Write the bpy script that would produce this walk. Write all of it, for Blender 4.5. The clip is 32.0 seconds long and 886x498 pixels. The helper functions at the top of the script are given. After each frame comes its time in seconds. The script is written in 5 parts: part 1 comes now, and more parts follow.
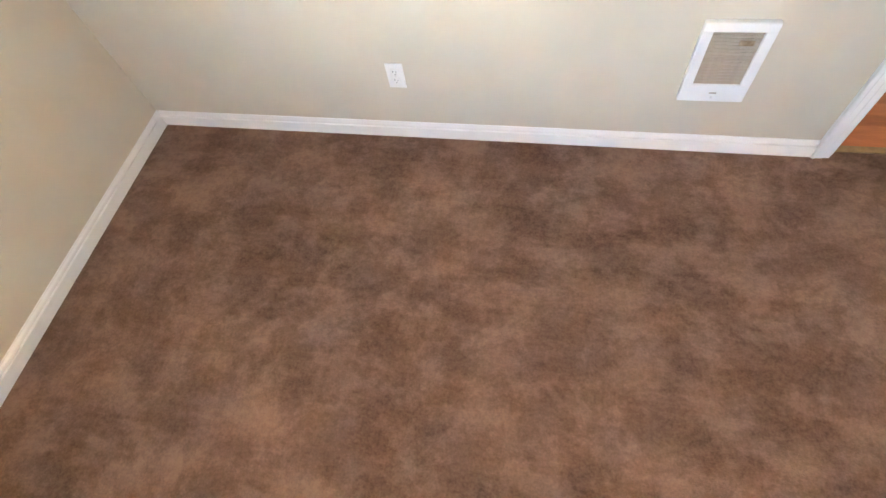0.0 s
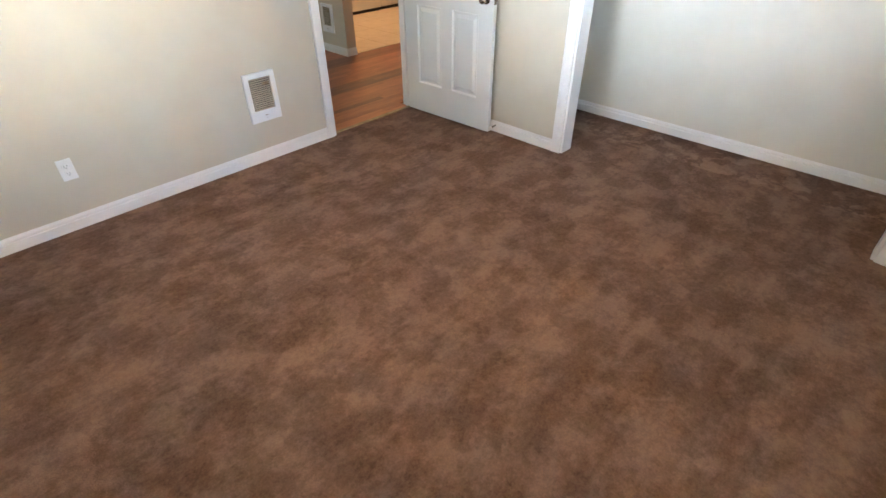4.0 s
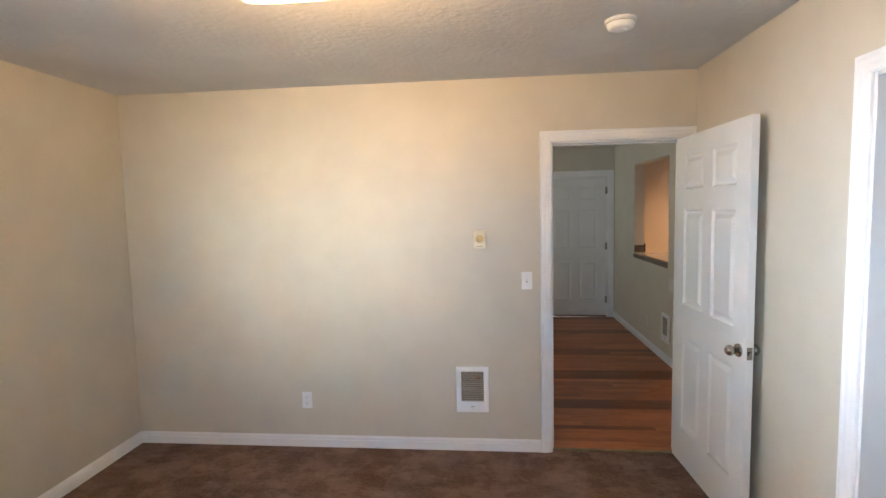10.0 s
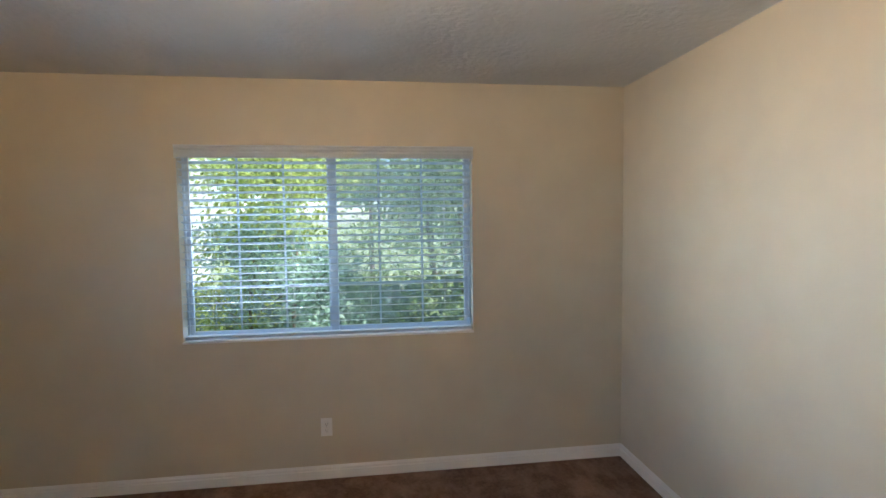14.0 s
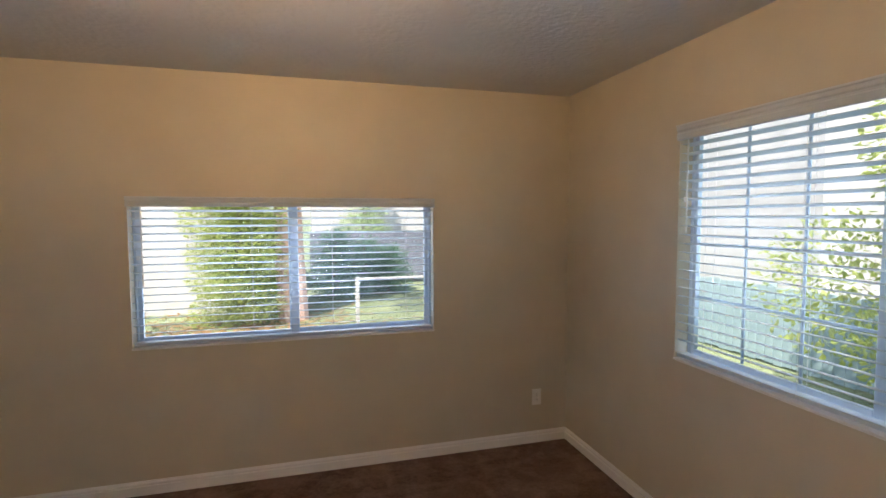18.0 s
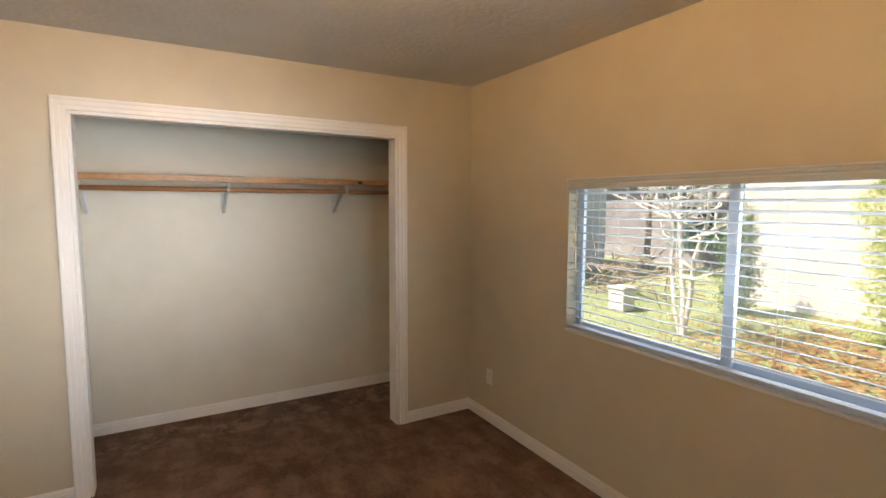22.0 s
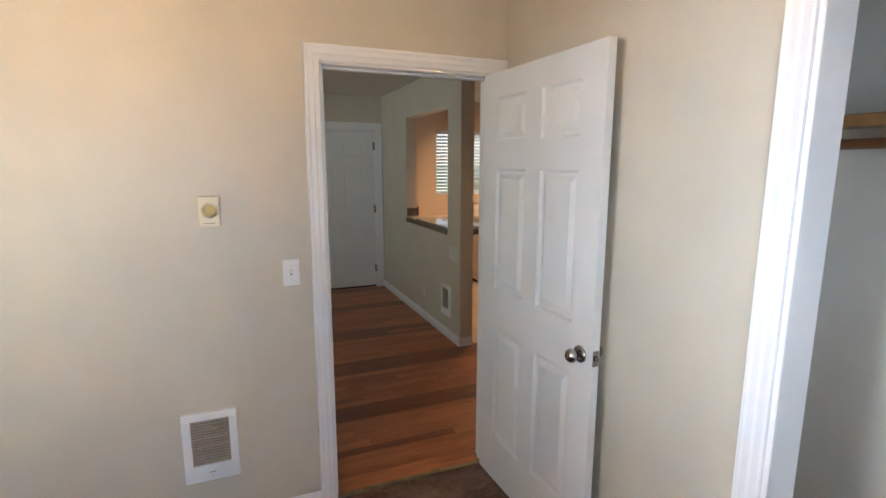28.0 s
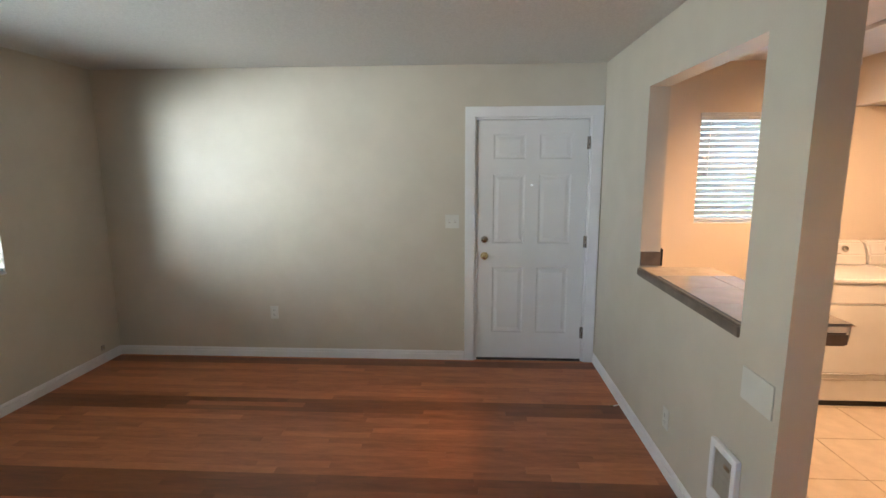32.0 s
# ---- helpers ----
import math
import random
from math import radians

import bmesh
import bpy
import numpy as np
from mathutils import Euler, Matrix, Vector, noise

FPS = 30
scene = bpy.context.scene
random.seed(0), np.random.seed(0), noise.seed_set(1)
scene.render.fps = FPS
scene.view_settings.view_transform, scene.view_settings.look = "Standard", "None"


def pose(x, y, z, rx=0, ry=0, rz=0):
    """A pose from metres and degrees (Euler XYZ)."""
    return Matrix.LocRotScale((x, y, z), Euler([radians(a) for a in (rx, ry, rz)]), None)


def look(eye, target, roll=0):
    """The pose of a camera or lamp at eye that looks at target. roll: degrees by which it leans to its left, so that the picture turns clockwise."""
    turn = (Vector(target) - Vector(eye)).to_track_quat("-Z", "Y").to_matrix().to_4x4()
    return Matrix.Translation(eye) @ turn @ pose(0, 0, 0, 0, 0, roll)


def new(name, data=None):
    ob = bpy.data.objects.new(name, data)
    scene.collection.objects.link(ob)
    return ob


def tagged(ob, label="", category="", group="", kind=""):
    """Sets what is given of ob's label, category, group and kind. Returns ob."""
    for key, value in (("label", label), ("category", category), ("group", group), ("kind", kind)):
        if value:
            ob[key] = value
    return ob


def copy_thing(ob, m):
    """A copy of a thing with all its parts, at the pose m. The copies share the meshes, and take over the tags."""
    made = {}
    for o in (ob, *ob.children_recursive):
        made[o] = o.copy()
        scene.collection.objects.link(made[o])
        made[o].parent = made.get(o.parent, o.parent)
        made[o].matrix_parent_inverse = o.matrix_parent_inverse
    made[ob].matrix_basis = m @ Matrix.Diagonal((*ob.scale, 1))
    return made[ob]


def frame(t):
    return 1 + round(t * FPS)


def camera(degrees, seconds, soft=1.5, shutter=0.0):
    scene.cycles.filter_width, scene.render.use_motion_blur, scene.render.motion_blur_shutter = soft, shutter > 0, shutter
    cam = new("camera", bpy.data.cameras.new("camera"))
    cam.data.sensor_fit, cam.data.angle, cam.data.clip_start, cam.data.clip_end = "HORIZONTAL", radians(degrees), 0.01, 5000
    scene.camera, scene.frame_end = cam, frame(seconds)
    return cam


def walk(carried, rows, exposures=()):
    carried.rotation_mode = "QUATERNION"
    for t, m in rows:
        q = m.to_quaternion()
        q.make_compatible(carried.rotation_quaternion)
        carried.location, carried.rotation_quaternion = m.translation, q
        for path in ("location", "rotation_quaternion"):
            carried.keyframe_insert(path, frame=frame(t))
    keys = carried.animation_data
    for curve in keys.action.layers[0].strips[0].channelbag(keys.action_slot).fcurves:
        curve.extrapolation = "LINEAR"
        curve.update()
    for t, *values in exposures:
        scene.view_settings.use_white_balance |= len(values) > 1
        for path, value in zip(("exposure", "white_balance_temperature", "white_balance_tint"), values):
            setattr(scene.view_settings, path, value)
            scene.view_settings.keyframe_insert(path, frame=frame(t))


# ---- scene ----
cam = camera(84.0, 32.0)
# seconds, eye x y z, then tilt from straight down, lean and heading in degrees
ROWS = [
    (0.0, 0.2936, 0.0600, 1.6216, 30.180, 6.569, 9.827),
    (0.5, 0.3923, 0.0200, 1.5681, 32.014, 5.002, -4.494),
    (1.0, 0.4400, -0.0719, 1.5136, 35.596, 2.794, -21.532),
    (1.5, 0.3905, -0.2000, 1.4764, 41.354, 1.585, -37.498),
    (2.0, 0.2451, -0.3715, 1.4756, 46.244, 0.936, -45.278),
    (2.5, 0.0335, -0.6512, 1.4844, 49.415, 0.195, -47.081),
    (3.0, -0.2111, -0.9368, 1.4987, 51.862, 0.159, -46.635),
    (3.5, -0.4349, -1.2518, 1.5047, 51.990, 0.125, -46.638),
    (5.5, -0.9350, -1.7448, 1.5612, 73.391, 1.380, -45.198),
    (6.0, -0.9125, -1.7405, 1.6015, 82.108, 1.522, -44.190),
    (6.5, -0.8630, -1.7327, 1.6249, 85.807, 1.592, -43.366),
    (7.0, -0.7464, -1.7044, 1.6315, 86.062, 1.757, -42.705),
    (7.5, -0.5401, -1.6450, 1.6305, 85.796, 1.733, -39.637),
    (8.0, -0.3051, -1.6213, 1.6236, 85.353, 1.611, -33.085),
    (8.5, -0.0510, -1.6309, 1.6218, 85.114, 1.375, -25.131),
    (9.0, 0.2861, -1.5901, 1.6230, 84.952, 1.668, -16.125),
    (9.5, 0.6313, -1.6353, 1.6267, 84.663, 1.855, -5.750),
    (10.0, 0.9755, -1.6934, 1.6319, 85.409, 1.227, 5.309),
    (10.5, 1.1976, -1.5993, 1.6263, 87.086, 0.968, 15.107),
    (11.0, 1.3671, -1.4854, 1.6333, 86.836, 0.675, 23.934),
    (11.5, 1.4581, -1.3161, 1.6433, 86.480, 0.456, 32.767),
    (12.0, 1.5528, -1.1246, 1.6437, 86.533, 0.752, 41.806),
    (12.5, 1.7067, -0.9086, 1.6368, 86.685, 0.977, 51.010),
    (13.0, 1.7338, -0.6280, 1.6219, 86.550, 0.842, 61.237),
    (13.5, 1.6406, -0.3599, 1.6122, 86.596, 0.770, 71.334),
    (15.5, 1.2585, 0.6312, 1.5764, 86.695, 0.286, 115.580),
    (16.0, 1.1536, 0.7120, 1.5690, 86.708, 0.275, 123.934),
    (16.5, 1.0255, 0.7977, 1.5689, 87.096, 0.628, 133.880),
    (17.0, 0.7654, 0.8454, 1.5797, 86.553, 0.676, 144.830),
    (17.5, 0.4894, 0.8549, 1.5961, 86.590, 0.531, 155.770),
    (18.0, 0.2462, 0.8335, 1.6104, 86.386, 0.173, 164.546),
    (18.5, 0.0366, 0.8338, 1.6201, 85.912, -0.082, 172.165),
    (19.0, -0.1805, 0.8082, 1.6296, 85.709, 0.102, 180.057),
    (19.5, -0.4736, 0.7946, 1.6301, 85.120, 0.299, 190.293),
    (20.0, -0.7358, 0.6033, 1.6195, 84.701, 0.140, 202.200),
    (20.5, -0.8327, 0.3696, 1.6067, 85.027, 0.131, 212.603),
    (21.0, -0.9115, 0.2016, 1.5972, 85.122, -0.006, 221.917),
    (21.5, -0.9501, 0.0118, 1.5892, 84.885, -0.328, 230.901),
    (22.0, -0.8844, -0.2786, 1.5917, 84.810, -0.227, 240.237),
    (22.5, -0.9397, -0.5738, 1.6026, 84.596, 0.027, 249.747),
    (23.0, -1.0005, -0.8499, 1.6233, 84.167, 0.093, 260.252),
    (23.5, -0.9050, -1.0688, 1.6396, 83.999, 0.321, 269.002),
    (24.0, -0.8985, -1.3115, 1.6530, 83.602, 0.343, 277.942),
    (24.5, -0.8846, -1.5680, 1.6646, 83.594, -0.263, 287.939),
    (25.0, -0.6044, -1.6569, 1.6367, 83.423, -0.365, 296.751),
    (25.5, -0.3590, -1.6714, 1.6121, 83.454, -0.410, 305.030),
    (27.5, 0.8145, -0.9641, 1.6113, 80.575, -0.011, 332.166),
    (28.0, 1.0248, -0.6558, 1.6192, 80.301, -0.087, 337.510),
    (28.5, 1.2431, -0.3476, 1.6425, 80.628, -0.724, 342.760),
    (29.0, 1.4514, 0.0422, 1.6248, 80.682, -1.148, 347.614),
    (29.5, 1.5548, 0.3973, 1.6148, 79.771, -0.942, 351.916),
    (30.0, 1.6320, 0.7287, 1.6078, 79.621, -0.977, 354.682),
    (30.5, 1.7162, 1.0656, 1.6141, 79.535, -1.241, 358.643),
    (31.0, 1.7037, 1.3218, 1.6231, 79.224, -0.450, 361.562),
    (31.5, 1.6745, 1.4793, 1.6417, 80.326, 0.286, 362.702),
    (32.0, 1.7151, 1.5602, 1.6461, 80.843, 0.172, 363.088),
]
# seconds, stops, kelvin, tint
EXPOSURES = [
    (0.0, 3.20, 6050, 11),
    (1.0, 3.13, 6200, 11),
    (2.0, 3.10, 6300, 13),
    (3.5, 2.82, 6150, 11),
    (6.0, 2.02, 6150, 16),
    (7.0, 1.75, 6050, 16),
    (8.0, 1.82, 6000, 16),
    (10.0, 2.08, 6250, 16),
    (11.0, 2.15, 5750, 11),
    (12.0, 1.78, 5850, 12),
    (13.5, 1.52, 5800, 12),
    (16.0, 1.50, 6250, 18),
    (18.0, 1.38, 6550, 19),
    (20.0, 2.02, 6100, 17),
    (21.0, 1.75, 6750, 14),
    (22.0, 1.53, 7950, 19),
    (23.0, 1.53, 7350, 18),
    (24.0, 1.82, 5750, 14),
    (25.5, 2.08, 5950, 14),
    (28.0, 1.95, 6250, 16),
    (29.0, 2.08, 5950, 14),
    (29.5, 2.13, 5900, 12),
    (30.0, 2.28, 6150, 13),
    (31.0, 2.88, 6100, 17),
    (32.0, 3.08, 5850, 16),
]
walk(cam, [(t, pose(x, y, z, rx, ry, rz)) for t, x, y, z, rx, ry, rz in ROWS], EXPOSURES)

# ---- plan, in metres ----
XW, XE, YN, YS, H = -1.550, 2.262, 1.533, -2.318, 2.458      # bedroom faces
WT, XT = 0.115, 0.135                                          # inner and outer wall thickness
XCB, CN, CS = 3.110, 0.62, -2.05                              # closet back, north, south
LW, LN, PX, HL = -1.450, 5.676, 2.790, 2.475                     # living room west, north, partition, ceiling
PT = 0.122                                                    # partition thickness
KE = 6.50                                                     # kitchen east wall
LS = YN + WT                                                  # living side of the bedroom wall
DOOR0, DOOR1, DOORH = 1.371, 2.192, 2.045                     # bedroom door opening
CLO0, CLO1, CLOH = -1.712, 0.115, 2.057                       # closet opening
W1S, W1N, W1B, W1T = -1.237, 0.521, 0.894, 2.060              # west window
W2W, W2E, W2B, W2T = -0.558, 1.222, 0.864, 1.733              # south window
FD0, FD1, FDH = 1.757, 2.698, 2.066                           # front door opening
PE, PS, PN, PB, PTOP = 3.208, 3.495, 4.684, 1.029, 2.136             # partition end, pass-through
GZ = -0.60                                                    # ground outside

# ---- world and lights ----
world = bpy.data.worlds.new("sky")
scene.world = world
world.use_nodes = True
wn = world.node_tree.nodes
sky = wn.new("ShaderNodeTexSky")
sky.sky_type = "NISHITA"
sky.sun_disc = False
sky.sun_elevation, sky.sun_rotation = radians(58), radians(34)
world.node_tree.links.new(sky.outputs[0], wn["Background"].inputs[0])
wn["Background"].inputs[1].default_value = 0.15


def sun_lamp(energy, elevation, rotation):
    data = bpy.data.lights.new("sun", "SUN")
    data.energy, data.angle, data.color = energy, radians(0.5), (1.0, 0.94, 0.84)
    ob = new("sun", data)
    e, r = radians(elevation), radians(rotation)
    way = Vector((math.sin(r) * math.cos(e), math.cos(r) * math.cos(e), math.sin(e)))
    ob.matrix_world = look(way * 30, (0, 0, 0))
    return tagged(ob, "high warm sun over the garden", "sun")


def window_light(name, at, target, w, h, energy, color, spread=150):
    data = bpy.data.lights.new(name, "AREA")
    data.shape, data.size, data.size_y = "RECTANGLE", w, h
    data.energy, data.color, data.spread = energy, color, radians(spread)
    ob = new(name, data)
    ob.matrix_world = look(at, target)
    return ob


sun_lamp(5.0, 58, 34)
DAY, LIVING_DAY = (0.63, 0.81, 1.0), (0.92, 0.985, 0.91)
# added lamps for window daylight: wide for sky, narrow for bright ground and walls
window_light("window_light", (XW - 0.17, -0.38, 1.44), (0.6, -0.38, 1.9), 1.75, 1.10, 2.9, (0.56, 0.78, 1.0), 150)
window_light("window_light", (XW - 0.34, -0.90, 1.50), (3.12, -0.25, 1.15), 0.95, 0.70, 4.8, (0.76, 0.89, 1.0), 44)
window_light("window_light", (0.34, YS - 0.17, 1.28), (0.34, -0.4, 1.62), 1.70, 0.78, 4.59, DAY, 140)
window_light("window_light", (0.40, YS - 0.34, 1.34), (-0.25, 1.53, 1.42), 1.00, 0.45, 1.6, (1.0, 0.95, 0.74), 36)
# two more added to brighten the low north wall and the closet's north end
window_light("window_light", (0.36, YS - 0.30, 1.42), (0.30, YN, 0.35), 1.00, 0.45, 2.2, (0.50, 0.72, 1.0), 60)
window_light("window_light", (-0.10, YS - 0.28, 1.34), (XCB, 0.32, 1.15), 0.80, 0.45, 1.2, DAY, 40)
window_light("window_light", (LW - 0.26, 3.60, 1.50), (2.0, 3.8, 1.9), 1.75, 1.10, 7.6, LIVING_DAY, 140)
# added out in the yard to throw the bright patch on the living room wall
window_light("window_light", (LW - 1.70, 1.70, 1.52), (LW, 3.70, 1.56), 1.15, 0.80, 7.0, LIVING_DAY, 80)
window_light("window_light", (4.22, LN + 0.30, 1.70), (4.22, 2.0, 1.4), 1.20, 0.80, 1.32, DAY)
window_light("window_light", (5.98, LN + 0.30, 1.70), (5.98, 2.0, 1.4), 0.90, 0.80, 0.88, DAY)


# ---- materials ----
def material(name, color, rough=0.6, metal=0.0, spec=0.5):
    m = bpy.data.materials.new(name)
    m.use_nodes = True
    b = m.node_tree.nodes["Principled BSDF"]
    b.inputs["Base Color"].default_value = (*color, 1)
    b.inputs["Roughness"].default_value = rough
    b.inputs["Metallic"].default_value = metal
    b.inputs["Specular IOR Level"].default_value = spec
    return m


def node(m, kind, **values):
    n = m.node_tree.nodes.new(kind)
    for k, v in values.items():
        n.inputs[k.replace("_", " ")].default_value = v
    return n


def wire(m, a, b):
    m.node_tree.links.new(a, b)


def coords(m, scale=(1, 1, 1), rot=(0, 0, 0)):
    tc = m.node_tree.nodes.new("ShaderNodeTexCoord")
    mp = m.node_tree.nodes.new("ShaderNodeMapping")
    mp.inputs["Scale"].default_value = scale
    mp.inputs["Rotation"].default_value = rot
    wire(m, tc.outputs["Object"], mp.inputs["Vector"])
    return mp.outputs["Vector"]


def noise_fac(m, vec, scale, detail=3, rough=0.55, lo=0.35, hi=0.65):
    n = node(m, "ShaderNodeTexNoise", Scale=scale, Detail=detail, Roughness=rough)
    wire(m, vec, n.inputs["Vector"])
    r = m.node_tree.nodes.new("ShaderNodeMapRange")
    r.inputs["From Min"].default_value, r.inputs["From Max"].default_value = lo, hi
    wire(m, n.outputs["Fac"], r.inputs["Value"])
    return r.outputs["Result"]


def mix(m, fac, a, b):
    n = m.node_tree.nodes.new("ShaderNodeMix")
    n.data_type = "RGBA"
    for socket, v in ((n.inputs["Factor"], fac), (n.inputs["A"], a), (n.inputs["B"], b)):
        if isinstance(v, (int, float)):
            socket.default_value = v
        elif isinstance(v, tuple):
            socket.default_value = (*v, 1)
        else:
            wire(m, v, socket)
    return n.outputs["Result"]


def math_node(m, op, a, b):
    n = m.node_tree.nodes.new("ShaderNodeMath")
    n.operation = op
    for socket, v in ((n.inputs[0], a), (n.inputs[1], b)):
        if isinstance(v, (int, float)):
            socket.default_value = v
        else:
            wire(m, v, socket)
    return n.outputs[0]


def mottled(name, dark, light, scale=1.5, rough=0.6, bump=0.0, bump_scale=200, spec=0.5, fine=None, distance=0.002, metal=0.0):
    """Two colours mixed by a broad and a fine noise, with a fine relief."""
    m = material(name, light, rough, metal, spec)
    b = m.node_tree.nodes["Principled BSDF"]
    v = coords(m)
    c = mix(m, noise_fac(m, v, scale), dark, light)
    if fine:
        f = noise_fac(m, v, fine[0], 2)
        d = mix(m, f, tuple(x * fine[1] for x in dark), tuple(min(1, x * fine[2]) for x in light))
        c = mix(m, 0.5, c, d)
    wire(m, c, b.inputs["Base Color"])
    if bump:
        n = node(m, "ShaderNodeTexNoise", Scale=bump_scale, Detail=3.0)
        wire(m, v, n.inputs["Vector"])
        bp = node(m, "ShaderNodeBump", Strength=bump, Distance=distance)
        wire(m, n.outputs["Fac"], bp.inputs["Height"])
        wire(m, bp.outputs["Normal"], b.inputs["Normal"])
    return m


PAINT = mottled("wall_paint", (0.560, 0.512, 0.418), (0.600, 0.550, 0.452), 1.2, 0.45, 0.30, 110, 0.4, (4, 0.985, 1.015))
# wall paint again, paler: daylight in the closet is put into the colour
PAINT_DAYLIT = mottled("wall_paint_daylit", (0.640, 0.610, 0.535), (0.685, 0.655, 0.578), 1.2, 0.45, 0.12, 130, 0.4, (4, 0.985, 1.015))
PLATE_PAINT = mottled("plate_paint", (0.62, 0.61, 0.55), (0.67, 0.66, 0.60), 6, 0.5, 0.1, 130)
# same wall paint, lighter and warmer: kitchen light is put into the colour
PAINT_LAMPLIT = mottled("wall_paint_lamplit", (0.64, 0.55, 0.44), (0.69, 0.60, 0.485), 1.2, 0.5, 0.06, 420, 0.4)
CEIL = mottled("ceiling_paint", (0.60, 0.60, 0.60), (0.66, 0.66, 0.66), 2.0, 0.6, 0.8, 30, 0.4, None, 0.006)
CEIL_POP = mottled("stippled_ceiling", (0.60, 0.59, 0.55), (0.68, 0.67, 0.63), 60, 0.85, 0.6, 110, 0.2, (140, 0.9, 1.06), 0.006)
TRIM = mottled("trim_paint", (0.77, 0.77, 0.77), (0.83, 0.83, 0.83), 3.0, 0.35, 0.05, 60)
DOORPAINT = mottled("door_paint", (0.72, 0.73, 0.72), (0.77, 0.78, 0.77), 2.0, 0.38, 0.15, 140)
PLASTIC = mottled("white_plastic", (0.76, 0.76, 0.75), (0.82, 0.82, 0.81), 5, 0.35)
IVORY = mottled("ivory_plastic", (0.66, 0.58, 0.40), (0.72, 0.65, 0.47), 5, 0.4)
YELLOWED = mottled("yellowed_plastic", (0.58, 0.40, 0.15), (0.66, 0.47, 0.20), 5, 0.35)
DARKSLOT = mottled("dark_slot", (0.012, 0.011, 0.010), (0.025, 0.022, 0.02), 5, 0.7)
GRILLE_BACK = mottled("grille_shadow_and_knot", (0.008, 0.007, 0.005), (0.03, 0.022, 0.014), 12, 0.7)
GRILLE = mottled("grille_metal", (0.34, 0.30, 0.25), (0.48, 0.43, 0.36), 14, 0.45)
RUST = mottled("scorched_metal", (0.20, 0.13, 0.07), (0.40, 0.31, 0.21), 40, 0.7)
ENAMEL = mottled("heater_enamel", (0.76, 0.77, 0.78), (0.82, 0.83, 0.84), 5, 0.35)
CHROME = mottled("satin_nickel", (0.36, 0.34, 0.31), (0.48, 0.46, 0.42), 9, 0.22, metal=1.0)
BRASS = mottled("worn_brass", (0.55, 0.43, 0.22), (0.66, 0.54, 0.30), 9, 0.25, metal=1.0)
STEEL = mottled("painted_steel", (0.62, 0.63, 0.63), (0.70, 0.71, 0.71), 6, 0.4)
SHELFWOOD = mottled("varnished_wood", (0.33, 0.155, 0.055), (0.46, 0.235, 0.095), 4, 0.38, 0.1, 40, fine=(26, 0.85, 1.1))
RODWOOD = mottled("rod_wood", (0.28, 0.12, 0.045), (0.38, 0.18, 0.075), 6, 0.35, 0.1, 40)
# white blinds toned grey-blue: their shadow is put into the colour
SLAT = mottled("blind_slat_shaded", (0.60, 0.64, 0.67), (0.66, 0.70, 0.73), 3, 0.45)
# translucency added to brighten the slats as if daylight came through
slat_nodes = SLAT.node_tree.nodes
slat_through = slat_nodes.new("ShaderNodeBsdfTranslucent")
slat_through.inputs[0].default_value = (0.66, 0.76, 0.84, 1)
slat_mix = slat_nodes.new("ShaderNodeMixShader")
slat_mix.inputs[0].default_value = 0.22
wire(SLAT, slat_nodes["Principled BSDF"].outputs[0], slat_mix.inputs[1])
wire(SLAT, slat_through.outputs[0], slat_mix.inputs[2])
wire(SLAT, slat_mix.outputs[0], slat_nodes["Material Output"].inputs["Surface"])
# white vinyl tinted blue: the skylight on it is put into the colour
VINYL = mottled("skylit_vinyl", (0.60, 0.68, 0.78), (0.66, 0.74, 0.84), 4, 0.35)
CORD = mottled("blind_cord", (0.72, 0.73, 0.74), (0.80, 0.81, 0.82), 8, 0.8)
APPLIANCE = mottled("appliance_enamel", (0.60, 0.58, 0.53), (0.66, 0.64, 0.59), 3, 0.25)
FRIDGE = mottled("fridge_enamel", (0.60, 0.60, 0.58), (0.66, 0.66, 0.64), 3, 0.3, 0.2, 300)
RUBBER = mottled("black_rubber", (0.015, 0.015, 0.015), (0.03, 0.03, 0.03), 8, 0.7)
COUNTER_EDGE = mottled("counter_edge", (0.10, 0.075, 0.055), (0.17, 0.13, 0.10), 9, 0.4, 0.2, 60)
GROUT = mottled("grout", (0.40, 0.33, 0.25), (0.50, 0.43, 0.34), 14, 0.9, 0.4, 200)
THRESH = mottled("threshold_metal", (0.28, 0.22, 0.14), (0.42, 0.34, 0.22), 14, 0.45, metal=1.0)
TRACKWHITE = mottled("track_enamel", (0.60, 0.59, 0.56), (0.70, 0.69, 0.66), 6, 0.4)


